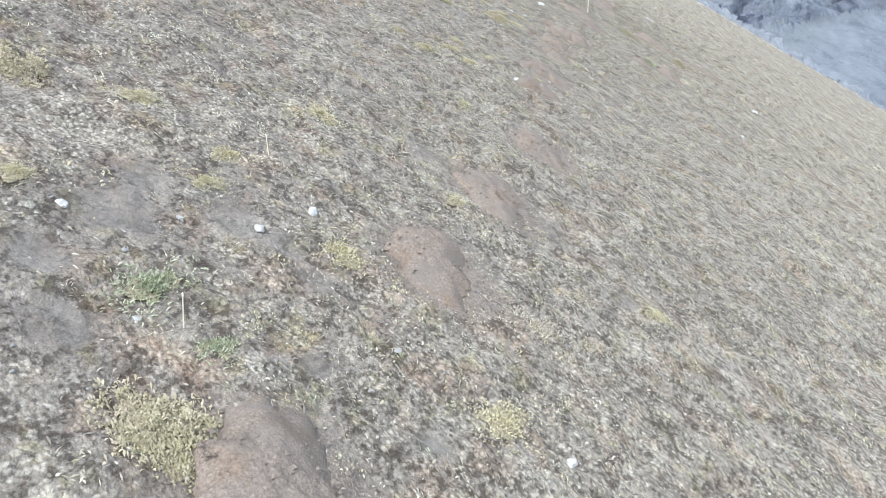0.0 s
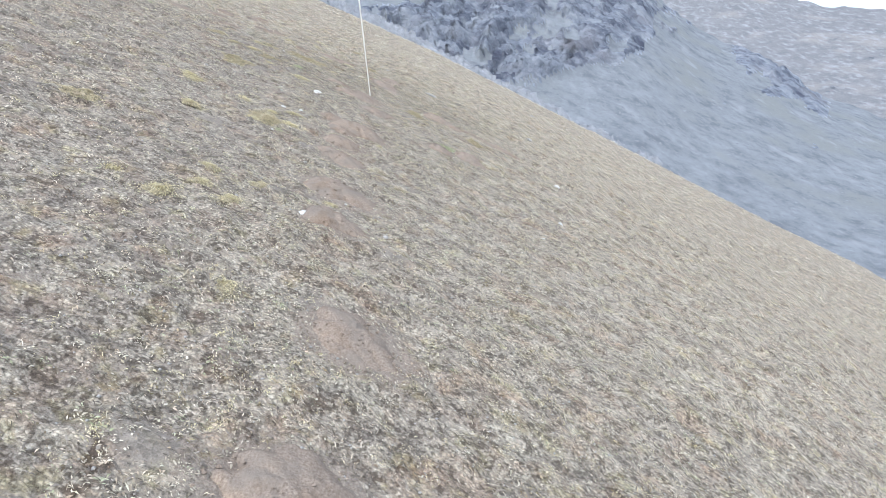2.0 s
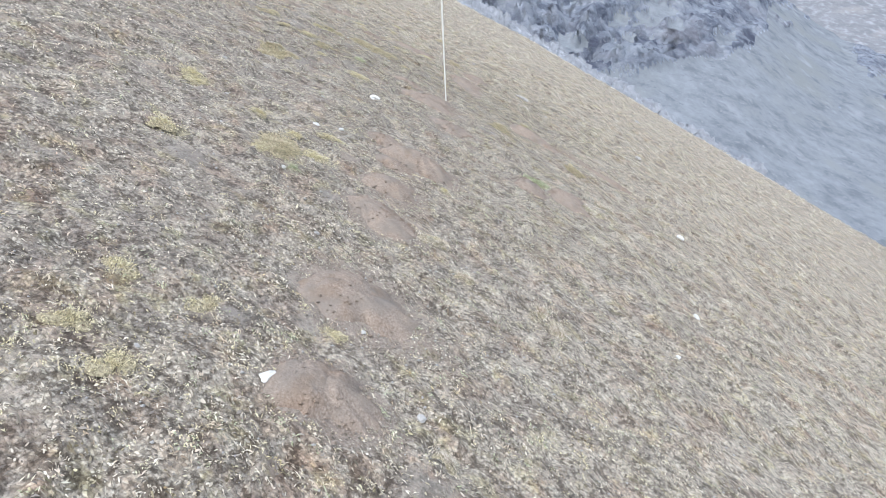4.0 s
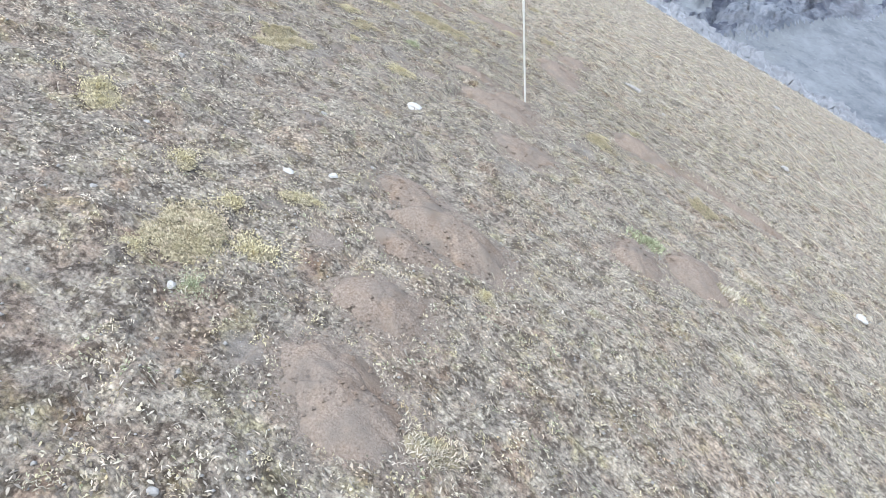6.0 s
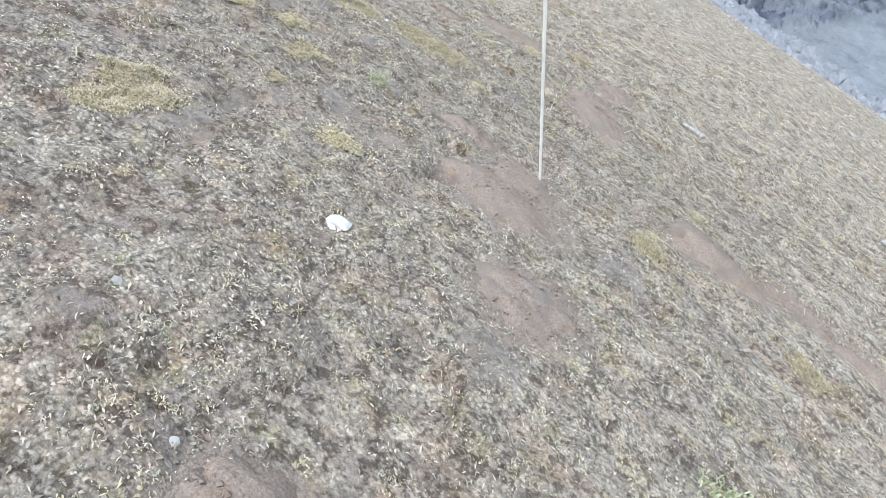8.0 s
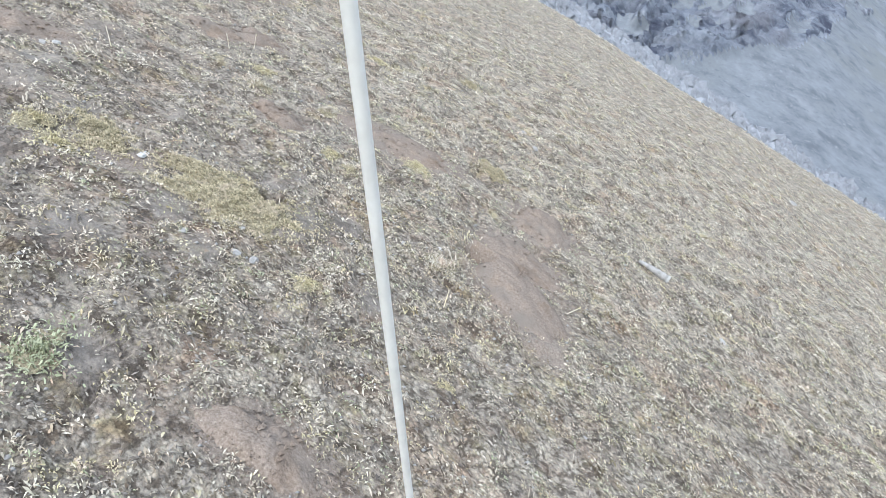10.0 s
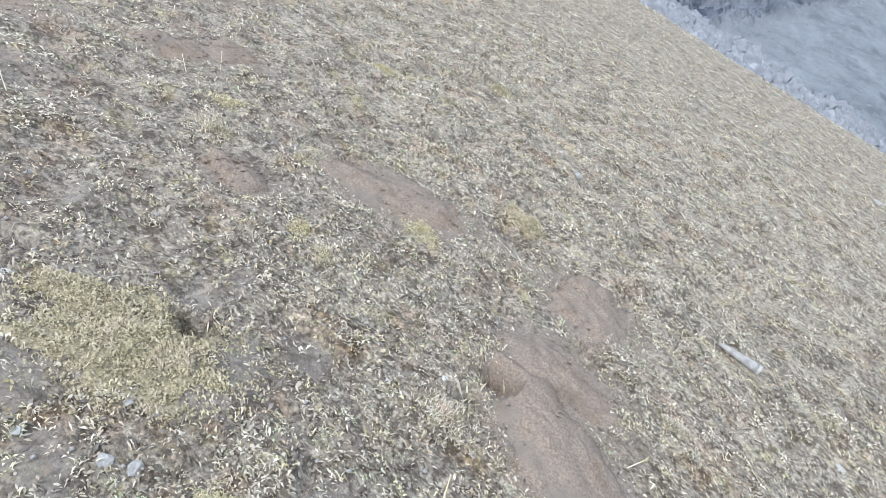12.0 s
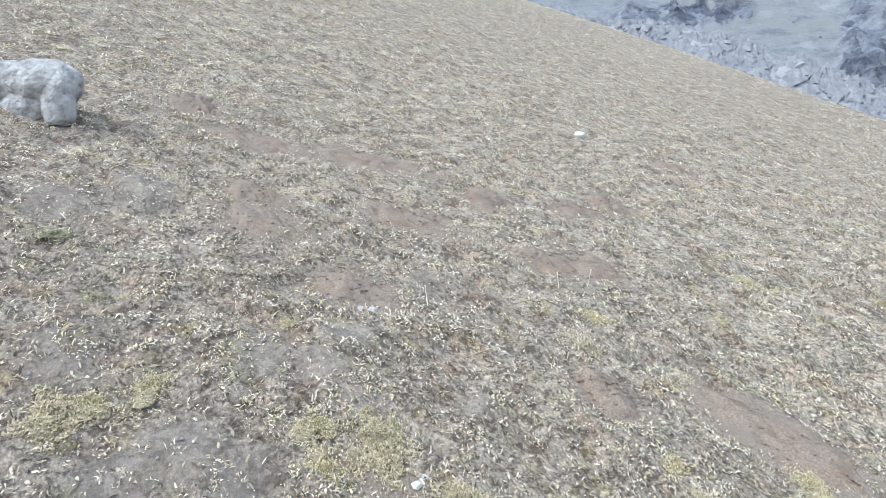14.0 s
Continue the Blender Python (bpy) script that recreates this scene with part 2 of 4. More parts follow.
MOSS = material("yellow_moss", [(0.2, (0.28, 0.24, 0.14)), (0.42, (0.47, 0.418, 0.255)), (0.62, (0.6, 0.543, 0.35)), (0.85, (0.72, 0.665, 0.46))], 14, 5, island=0.5, bump=0, mottle=((0.46, 0.4, 0.28), (0.6, 0.55, 0.42)), mottle_scale=16.0)
OLD_MOSS = material("tan_moss", [(0.2, (0.21, 0.175, 0.108)), (0.42, (0.36, 0.312, 0.2)), (0.62, (0.48, 0.423, 0.285)), (0.85, (0.62, 0.557, 0.4))], 14, 5, island=0.55, bump=0, mottle=((0.36, 0.32, 0.19), (0.5, 0.42, 0.32)), mottle_scale=9.0)
MOSS_BED = material("moss_bed", [(0.35, (0.16, 0.138, 0.094)), (0.6, (0.38, 0.335, 0.225))], 110, 5, bump=1.0, bump_scale=120)
STONE_WHITE = material("pale_stone", [(0.3, (0.46, 0.455, 0.44)), (0.7, (0.64, 0.635, 0.615))], 60, 5, rough=0.8, bump=0.4, bump_scale=120)
STONE_GREY = material("grey_stone", [(0.3, (0.29, 0.282, 0.27)), (0.7, (0.5, 0.487, 0.462))], 45, 6, rough=0.85, bump=0.5, bump_scale=90, obj_random=0.35)
RUBBLE = material("rubble_rock", [(0.3, (0.19, 0.2, 0.222)), (0.5, (0.26, 0.273, 0.3)), (0.75, (0.35, 0.366, 0.395))], 1.6, 8, bump=0.6, bump_scale=9, obj_random=0.2)
PALE_ROCK = material("pale_boulder_rock", [(0.35, (0.22, 0.22, 0.222)), (0.5, (0.36, 0.362, 0.366)), (0.68, (0.5, 0.502, 0.506))], 14, 8, bump=0.9, bump_scale=30, mottle=((0.27, 0.268, 0.262), (0.52, 0.52, 0.52)), mottle_scale=9.0)
BONE = material("weathered_horn", [(0.3, (0.24, 0.232, 0.222)), (0.7, (0.43, 0.42, 0.405))], 40, 5, rough=0.6, bump=0.3, bump_scale=150)
SHAFT = material("white_shaft", [(0.3, (0.72, 0.72, 0.68)), (0.7, (0.82, 0.82, 0.78))], 25, 4, rough=0.45, bump=0.05, bump_scale=200, spec=0.5)
RUBBER = material("black_foam", [(0.3, (0.012, 0.012, 0.014)), (0.7, (0.03, 0.03, 0.032))], 60, 4, rough=0.75, bump=0.3, bump_scale=300)
STEEL = material("steel_tip", [(0.3, (0.3, 0.3, 0.3)), (0.7, (0.45, 0.45, 0.45))], 80, 3, rough=0.35, bump=0.0, spec=0.7)


def mountain_material(name, stops, speck, tan, stretch, relief, blocky, streaks=1.0):
    """Broken rock or scree far off: tones over slanting strata, specks of pale rubble and broad warmer patches."""
    m = bpy.data.materials.new(name)
    m.use_nodes = True
    t = m.node_tree
    L = t.links
    b = t.nodes["Principled BSDF"]
    b.inputs["Roughness"].default_value, b.inputs["Specular IOR Level"].default_value = 0.95, 0.1
    pos = t.nodes.new("ShaderNodeNewGeometry").outputs["Position"]
    strata = t.nodes.new("ShaderNodeMapping")
    strata.inputs["Scale"].default_value, strata.inputs["Rotation"].default_value = stretch, (0.25, 0.45, 0.2)
    L.new(pos, strata.inputs["Vector"])

    def noise_node(scale, detail, vector, rough):
        nn = t.nodes.new("ShaderNodeTexNoise")
        nn.inputs["Scale"].default_value, nn.inputs["Detail"].default_value, nn.inputs["Roughness"].default_value = scale, detail, rough
        L.new(vector, nn.inputs["Vector"])
        return nn.outputs["Fac"]

    def mixed(fac, lo, hi, a, c):
        r = t.nodes.new("ShaderNodeMapRange")
        r.inputs[1].default_value, r.inputs[2].default_value = lo, hi
        L.new(fac, r.inputs[0])
        mx = t.nodes.new("ShaderNodeMix")
        mx.data_type = "RGBA"
        L.new(r.outputs[0], mx.inputs[0])
        L.new(a, mx.inputs[6])
        mx.inputs[7].default_value = (*c, 1)
        return mx.outputs[2]

    coarse = noise_node(0.2, 9, strata.outputs[0], 0.74)
    block = t.nodes.new("ShaderNodeTexVoronoi")
    block.inputs["Scale"].default_value = 0.4
    bent = t.nodes.new("ShaderNodeVectorMath")
    bent.operation = "MULTIPLY_ADD"
    wob = t.nodes.new("ShaderNodeTexNoise")
    wob.inputs["Scale"].default_value, wob.inputs["Detail"].default_value = 0.5, 5
    L.new(strata.outputs[0], wob.inputs["Vector"])
    L.new(wob.outputs["Color"], bent.inputs[0])
    bent.inputs[1].default_value = (3, 3, 3)
    L.new(strata.outputs[0], bent.inputs[2])
    L.new(bent.outputs[0], block.inputs["Vector"])
    fine = noise_node(0.9, 6, pos, 0.75)
    broad = noise_node(0.05, 5, strata.outputs[0], 0.6)
    rp = t.nodes.new("ShaderNodeValToRGB")
    e = rp.color_ramp.elements
    while len(e) < len(stops):
        e.new(0.5)
    for k, (at, col) in enumerate(stops):
        e[k].position, e[k].color = at, (*col, 1)
    tone = t.nodes.new("ShaderNodeSeparateColor")
    L.new(block.outputs["Color"], tone.inputs[0])
    blend = t.nodes.new("ShaderNodeMix")
    blend.inputs[0].default_value = blocky
    L.new(coarse, blend.inputs[2])
    L.new(tone.outputs[0], blend.inputs[3])
    L.new(blend.outputs[0], rp.inputs[0])
    color = mixed(broad, 0.52, 0.64, rp.outputs[0], tan)
    color = mixed(fine, 0.56, 0.7, color, speck)
    # Rills of pale stones run down the slope, and dark blocks lie about.
    run = t.nodes.new("ShaderNodeMapping")
    run.inputs["Scale"].default_value, run.inputs["Rotation"].default_value = (1.0, 0.6, 0.7), (0, 0, 0.25)
    L.new(pos, run.inputs["Vector"])
    color = mixed(noise_node(0.16, 3.5, run.outputs[0], 0.6), 0.5 + 0.1 * (1 - streaks), 0.74, color, speck)
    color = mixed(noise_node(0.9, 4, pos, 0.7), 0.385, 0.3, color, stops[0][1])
    L.new(color, b.inputs["Base Color"])
    bp = t.nodes.new("ShaderNodeBump")
    bp.inputs["Strength"].default_value, bp.inputs["Distance"].default_value = 1.0, relief
    rise = t.nodes.new("ShaderNodeMath")
    rise.operation = "MULTIPLY_ADD"
    L.new(block.outputs["Distance"], rise.inputs[0])
    rise.inputs[1].default_value = -blocky * 2.5
    L.new(coarse, rise.inputs[2])
    L.new(rise.outputs[0], bp.inputs["Height"])
    L.new(bp.outputs[0], b.inputs["Normal"])
    return m


# Distance haze is mixed into these rock colours: bluer tones, paler darks, less contrast.
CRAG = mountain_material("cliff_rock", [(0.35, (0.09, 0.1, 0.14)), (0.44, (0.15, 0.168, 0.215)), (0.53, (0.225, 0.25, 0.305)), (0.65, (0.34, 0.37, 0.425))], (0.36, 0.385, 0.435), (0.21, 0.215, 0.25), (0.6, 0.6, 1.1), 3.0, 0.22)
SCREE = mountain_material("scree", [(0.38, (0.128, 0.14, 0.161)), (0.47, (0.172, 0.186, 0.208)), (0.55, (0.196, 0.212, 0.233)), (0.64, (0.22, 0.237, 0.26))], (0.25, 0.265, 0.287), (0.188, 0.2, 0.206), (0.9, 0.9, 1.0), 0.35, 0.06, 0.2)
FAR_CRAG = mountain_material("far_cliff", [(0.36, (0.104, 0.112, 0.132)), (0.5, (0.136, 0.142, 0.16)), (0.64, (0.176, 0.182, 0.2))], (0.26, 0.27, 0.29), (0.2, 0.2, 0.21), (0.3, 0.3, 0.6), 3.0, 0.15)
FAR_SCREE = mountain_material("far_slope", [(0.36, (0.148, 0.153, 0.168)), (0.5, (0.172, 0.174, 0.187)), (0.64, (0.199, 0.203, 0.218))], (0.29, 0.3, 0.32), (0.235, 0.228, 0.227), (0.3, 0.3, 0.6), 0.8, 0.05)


# ---- terrain arithmetic ----
def lattice(ix, iy, seed):
    h = np.sin(ix * 127.1 + iy * 311.7 + seed * 74.7) * 43758.5453
    return h - np.floor(h)


def value_noise(x, y, seed=0):
    """Smooth noise of unit cell, from 0 to 1."""
    ix, iy = np.floor(x), np.floor(y)
    fx, fy = x - ix, y - iy
    fx, fy = fx * fx * (3 - 2 * fx), fy * fy * (3 - 2 * fy)
    a, b = lattice(ix, iy, seed), lattice(ix + 1, iy, seed)
    c, d = lattice(ix, iy + 1, seed), lattice(ix + 1, iy + 1, seed)
    return (a * (1 - fx) + b * fx) * (1 - fy) + (c * (1 - fx) + d * fx) * fy


def fractal(x, y, octaves=4, seed=0, gain=0.5):
    total, amp, norm = 0, 1.0, 0.0
    for k in range(octaves):
        total = total + amp * value_noise(x * 2**k + 17.3 * k, y * 2**k - 9.1 * k, seed + k)
        norm += amp
        amp *= gain
    return total / norm


SLOPE = [0.12298, -0.52343, 0.25264]
BEND = [-0.00853, -0.00292, 0.00406]
TWIST = [-0.00373, 0.00065, -0.00074, 0.00021]
# Where the hillside rolls over: bearing, distance, softness, added fall.
EDGES = [(0.89839, 14.49561, 1.08045, 0.20438), (2.44439, 2.20735, 1.84936, 0.19391)]


def slope_height(x, y):
    """The broad form of the hillside: it falls to the right, climbs ahead and rolls over at its edges."""
    q = 1 + (x * x + y * y) / 225.0
    z = SLOPE[0] + SLOPE[1] * x + SLOPE[2] * y + (BEND[0] * x * x + BEND[1] * x * y + BEND[2] * y * y) / np.sqrt(q)
    z = z + (TWIST[0] * x**3 + TWIST[1] * x * x * y + TWIST[2] * x * y * y + TWIST[3] * y**3) / q**1.5
    for turn, at, soft, drop in EDGES:
        z = z - drop * soft * np.logaddexp(0, (x * math.cos(turn) + y * math.sin(turn) - at) / soft)
    # On the downhill side the meadow swells to a rim, and breaks off beyond it.
    z = z + 0.03326 * np.clip(x - 3.537, 0, 12) ** 2
    r, az = np.hypot(x, y + 4), np.degrees(np.arctan2(x, y + 4))
    return z - 0.953 * 1.5 * np.logaddexp(0, (r - 23.21) / 1.5) * np.clip((az - 8) / 12, 0, 1)


def hummock(x, y):
    """Tussocky hummocks of the turf, a little drawn out down the slope, from 0 to 1."""
    u, v = 0.9 * x - 0.44 * y, 0.44 * x + 0.9 * y
    u, v = u + 0.5 * fractal(x * 1.3, y * 1.3, 2, 71), v + 0.5 * fractal(x * 1.3, y * 1.3, 2, 73)
    return 0.6 * fractal(u * 2.6, v * 3.3, 3, 31) + 0.4 * fractal(u * 7.0, v * 8.0, 2, 37)


# x, y, half length downhill, half width, turn, height
MOLEHILLS_LOW = [(-0.45, -8.47, 0.19, 0.17, -10, 0.075), (-0.38, -7.40, 0.17, 0.16, -12, 0.065), (-0.27, -6.69, 0.19, 0.15, -18, 0.055), (-0.14, -5.84, 0.17, 0.16, -28, 0.04),
                 (-0.24, -4.13, 0.2, 0.18, -20, 0.06), (-0.245, -4.70, 0.15, 0.13, -12, 0.06), (-0.29, -3.25, 0.13, 0.13, -16, 0.03)]
MOLEHILLS_MID = [(-0.1, -2.32, 0.2, 0.15, -8, 0.085), (-0.25, -2.54, 0.12, 0.09, -5, 0.045), (-0.32, -2.13, 0.16, 0.11, 6, 0.04), (-0.24, -2.89, 0.14, 0.12, -5, 0.05), (-0.22, -3.32, 0.17, 0.12, 0, 0.05),
                 (-0.15, -0.36, 0.24, 0.21, -5, 0.045), (-0.08, -0.13, 0.17, 0.16, -20, 0.035), (0.07, -0.98, 0.16, 0.17, -16, 0.035), (-0.37, 0.12, 0.14, 0.08, -14, 0.025),
                 (0.88, 0.28, 0.25, 0.18, -10, 0.06), (1.32, 0.3, 0.25, 0.14, -10, 0.02), (1.7, 0.17, 0.26, 0.16, -14, 0.03), (0.68, -1.6, 0.14, 0.15, -4, 0.05), (1.01, -1.4, 0.18, 0.17, -25, 0.06), (0.22, 1.62, 0.2, 0.16, -38, 0.02)]
MOLEHILLS_HIGH = [(0.2, 1.33, 0.25, 0.16, -66, 0.05), (0.34, 2.09, 0.18, 0.17, -29, 0.035), (-0.43, 2.2, 0.29, 0.17, 0, 0.03), (-0.93, 1.84, 0.12, 0.10, 11, 0.035), (-1.89, 1.49, 0.16, 0.12, 26, 0.035),
                  (-1.56, 2.61, 0.15, 0.11, 28, 0.035), (-1.39, 2.79, 0.14, 0.11, 12, 0.03), (-2.51, 1.5, 0.2, 0.13, 30, 0.025), (-2.22, 2.25, 0.22, 0.13, 36, 0.025), (-2.2, 2.98, 0.17, 0.15, 12, 0.04), (-1.86, 3.46, 0.14, 0.14, 32, 0.03), (-1.74, 3.8, 0.14, 0.15, 10, 0.03), (-1.87, 5.58, 0.17, 0.15, 34, 0.04),
                  (-3.95, 2.04, 0.17, 0.17, 22, 0.045), (-2.77, 1.65, 0.14, 0.11, 22, 0.035), (-2.9, 2.66, 0.36, 0.16, 43, 0.015), (-3.35, 2.1, 0.3, 0.14, 40, 0.012)]
MOLEHILLS = [(x, y, a, 1.1 * b, turn, h) for x, y, a, b, turn, h in MOLEHILLS_LOW + MOLEHILLS_MID + MOLEHILLS_HIGH]


# Hollows of burrow mouths: x, y, radius, depth.
BURROWS = [(0.045, 1.45, 0.055, 0.2), (-0.38, -0.46, 0.06, 0.12), (-0.4, -0.11, 0.06, 0.1), (-0.72, 1.12, 0.045, 0.1), (0.31, 1.79, 0.05, 0.08), (-0.04, 1.33, 0.04, 0.09), (-0.67, 2.33, 0.04, 0.06), (-1.1, 1.87, 0.05, 0.06), (-1.15, -0.79, 0.07, 0.08), (0.66, 0.29, 0.06, 0.08), (-1.95, 5.76, 0.09, 0.1), (-1.66, 2.08, 0.05, 0.08)]


# Sunken runs where the turf has slid: from x, y to x, y, width, depth.
FURROWS = [(1.12, 0.38, 2.05, 0.24, 0.075, 0.14), (3.6, 1.4, 3.35, -1.4, 0.15, 0.07)]


# Thin, bare places: x, y, radius.
BARE_LOW = [(-0.92, -7.74, 0.11), (-1.17, -7.96, 0.15), (-1.16, -8.25, 0.1), (-0.6, -6.65, 0.1), (-1.04, -7.62, 0.09), (-1.21, -7.77, 0.09), (-0.64, -7.8, 0.08), (0.33, -6.91, 0.08), (-0.53, -7.44, 0.06), (-0.78, -7.73, 0.08), (-0.51, -8.1, 0.06), (-1.0, -8.38, 0.1),
            (-0.2, -8.12, 0.06), (-0.38, -4.37, 0.07), (-0.55, -4.55, 0.06), (-1.08, -3.57, 0.12), (0.06, -4.88, 0.1), (-0.29, -5.68, 0.07), (-0.5, -3.31, 0.08)]
BARE_MID = [(-0.49, -2.24, 0.05), (-0.71, -2.66, 0.05), (0.0, -1.33, 0.14), (-1.15, -1.09, 0.13), (-1.14, -0.75, 0.1), (-0.88, -0.35, 0.12), (-0.85, -1.94, 0.07), (0.4, -0.39, 0.14), (-1.58, 0.39, 0.14), (-1.22, 0.22, 0.11), (-0.67, -0.55, 0.08), (-1.04, -0.57, 0.09), (-0.88, -0.63, 0.07)]
BARE_HIGH = [(-1.04, 0.48, 0.15), (-0.81, 0.12, 0.11), (-0.57, 1.05, 0.13), (-0.46, 1.2, 0.09), (-0.62, 0.93, 0.09), (-0.7, 1.35, 0.07), (-0.76, 0.66, 0.09), (-0.92, 0.78, 0.1), (-0.27, 0.81, 0.09), (-0.2, 1.3, 0.04), (-1.57, 0.55, 0.17), (-2.03, 0.44, 0.16), (-1.76, 0.97, 0.15), (-1.66, 1.26, 0.12),
             (-1.42, 0.64, 0.12), (-2.95, 0.8, 0.2), (-2.95, 1.16, 0.22), (-1.37, 1.07, 0.1), (-1.77, 1.81, 0.12), (-1.19, 1.37, 0.09), (-1.59, 1.06, 0.12), (-0.75, 1.23, 0.07), (-1.09, 3.26, 0.13)]
BARE = BARE_LOW + BARE_MID + BARE_HIGH


# Spots of brown earth with no heap: x, y, radius.
EARTH_SPOTS = [(-1.15, 0.92, 0.075), (-0.62, -0.42, 0.07), (-0.49, -2.73, 0.06), (0.32, 1.05, 0.08)]


def lumpy(x, y):
    """Small cushions of the turf, rounded above and creased between, from 0 to 1."""
    wx, wy = fractal(x * 4, y * 4, 2, 61) * 0.35, fractal(x * 4, y * 4, 2, 65) * 0.35
    u, v = 0.9 * (x + wx) - 0.44 * (y + wy), 0.44 * (x + wx) + 0.9 * (y + wy)
    return 0.4 * np.sqrt(np.abs(2 * value_noise(u * 6.0, v * 7.0, 63) - 1)) + 0.4 * np.sqrt(np.abs(2 * value_noise(u * 14.0, v * 15.0, 67) - 1)) + 0.2 * value_noise(u * 30, v * 30, 69)


def ground_height(x, y):
    x, y = np.asarray(x, float), np.asarray(y, float)
    z = slope_height(x, y)
    near = np.exp(-((x * x + y * y) / 45.0**2))
    calm = np.ones_like(z)
    for mx, my, a, b, turn, h in MOLEHILLS:
        calm = calm - 0.75 * np.exp(-(((x - mx) ** 2 + (y - my) ** 2) / (0.8 * (a + b) / 2 + 0.05) ** 2))
    relief = 0.075 * (hummock(x, y) - 0.5) + (0.06 + 0.05 * np.clip((np.maximum(np.abs(x - 0.2), y) - 1.0) / 2, 0, 1)) * (lumpy(x, y) - 0.45)
    z = z + (relief * np.clip(calm, 0.2, 1) + 0.045 * (fractal(x * 0.8, y * 0.8, 3, 3) - 0.5)) * near
    for ax, ay, bx, by, wide, deep in FURROWS:
        along = np.clip(((x - ax) * (bx - ax) + (y - ay) * (by - ay)) / ((bx - ax) ** 2 + (by - ay) ** 2), 0, 1)
        z = z - deep * np.exp(-(((x - ax - along * (bx - ax)) ** 2 + (y - ay - along * (by - ay)) ** 2) / wide**2))
    for bx, by, br, bd in BURROWS:
        z = z - bd * np.exp(-(((x - bx) ** 2 + (y - by) ** 2) / br**2) ** 2.5)
    return z


def ground_normal(x, y):
    e = 0.15
    dx = (slope_height(x + e, y) - slope_height(x - e, y)) / (2 * e)
    dy = (slope_height(x, y + e) - slope_height(x, y - e)) / (2 * e)
    return Vector((-dx, -dy, 1)).normalized()


def on_ground(x, y, turn=0.0, size=1.0, sink=0.0):
    """A pose on the hillside, upright to it."""
    nrm = ground_normal(x, y)
    q = nrm.to_track_quat("Z", "Y").to_matrix().to_4x4()
    place = Vector((x, y, float(ground_height(x, y)))) - nrm * sink
    s = size if isinstance(size, tuple) else (size, size, size)
    return Matrix.Translation(place) @ q @ pose(0, 0, 0, 0, 0, turn) @ Matrix.Diagonal((*s, 1))


# ---- mesh helpers ----
def raw_mesh(name, verts, faces, mat, smooth=True):
    me = bpy.data.meshes.new(name)
    verts = np.asarray(verts, np.float32)
    me.vertices.add(len(verts))
    me.vertices.foreach_set("co", verts.ravel())
    sizes = np.array([len(face) for face in faces]) if isinstance(faces, list) else np.full(len(faces), faces.shape[1])
    flat = np.concatenate([np.asarray(face) for face in faces]) if isinstance(faces, list) else faces.ravel()
    me.loops.add(len(flat))
    me.loops.foreach_set("vertex_index", flat.astype(np.int32))
    me.polygons.add(len(sizes))
    me.polygons.foreach_set("loop_start", np.r_[0, np.cumsum(sizes)[:-1]].astype(np.int32))
    me.polygons.foreach_set("use_smooth", np.full(len(sizes), smooth))
    me.materials.append(mat)
    me.update(calc_edges=True)
    me.validate()
    return me


def part(name, bm, mat, parent, label="", smooth=True):
    me = bpy.data.meshes.new(name)
    bm.to_mesh(me)
    bm.free()
    me.materials.append(mat)
    for face in me.polygons:
        face.use_smooth = smooth and face.loop_total < 5
    ob = new(name, me)
    ob.parent = parent
    return tagged(ob, label)


def sheet(xs, ys, height):
    gx, gy = np.meshgrid(xs, ys, indexing="ij")
    verts = np.stack([gx, gy, height(gx, gy)], -1).reshape(-1, 3)
    nx, ny = len(xs), len(ys)
    k = (np.arange(nx - 1)[:, None] * ny + np.arange(ny - 1)[None]).ravel()
    return verts, np.stack([k, k + ny, k + ny + 1, k + 1], -1)


def graded(lo, hi, step, far_lo, far_hi, grow=1.09):
    mid = list(np.arange(lo, hi, step))
    s, v = step, hi
    while v < far_hi:
        mid.append(v)
        s *= grow
        v += s
    mid.append(far_hi)
    s, v, left = step, lo, []
    while v > far_lo:
        s *= grow
        v -= s
        left.append(max(v, far_lo))
    return np.array(left[::-1] + mid)


# ---- the ground ----
def far_ground(x, y):
    """The hillside, and past its edge the valley floor, level out to the horizon."""
    z = ground_height(x, y)
    return -60 + np.logaddexp(0, (z + 60) / 3.0) * 3.0


xs = graded(-3.6, 5.5, 0.043, -400, 1500, 1.085)
ys = graded(-8.8, 6.5, 0.043, -300, 1500, 1.085)
for bx, by, br, bd in BURROWS:
    if bd >= 0.1 and by < 3:
        xs = np.union1d(xs, np.arange(bx - 2 * br, bx + 2 * br, 0.014))
        ys = np.union1d(ys, np.arange(by - 2 * br, by + 2 * br, 0.014))
gv, gf = sheet(xs, ys, far_ground)
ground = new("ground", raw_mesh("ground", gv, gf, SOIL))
bare = 0.4 * np.clip((-0.6 - gv[:, 0]) / 0.6, 0, 1) * np.clip(gv[:, 1] + 1, 0, 1)
for bx, by, br in BARE:
    bare = np.maximum(bare, np.exp(-(((gv[:, 0] - bx) ** 2 + (gv[:, 1] - by) ** 2) / (1.0 * br) ** 2) ** 2))
ground.data.attributes.new("bare_earth", "FLOAT", "POINT").data.foreach_set("value", bare.astype(np.float32))
strewn = np.zeros(len(gv))
for ex, ey, er in EARTH_SPOTS:
    strewn = np.maximum(strewn, np.clip(1.6 - np.hypot(gv[:, 0] - ex, gv[:, 1] - ey) / er, 0, 1))
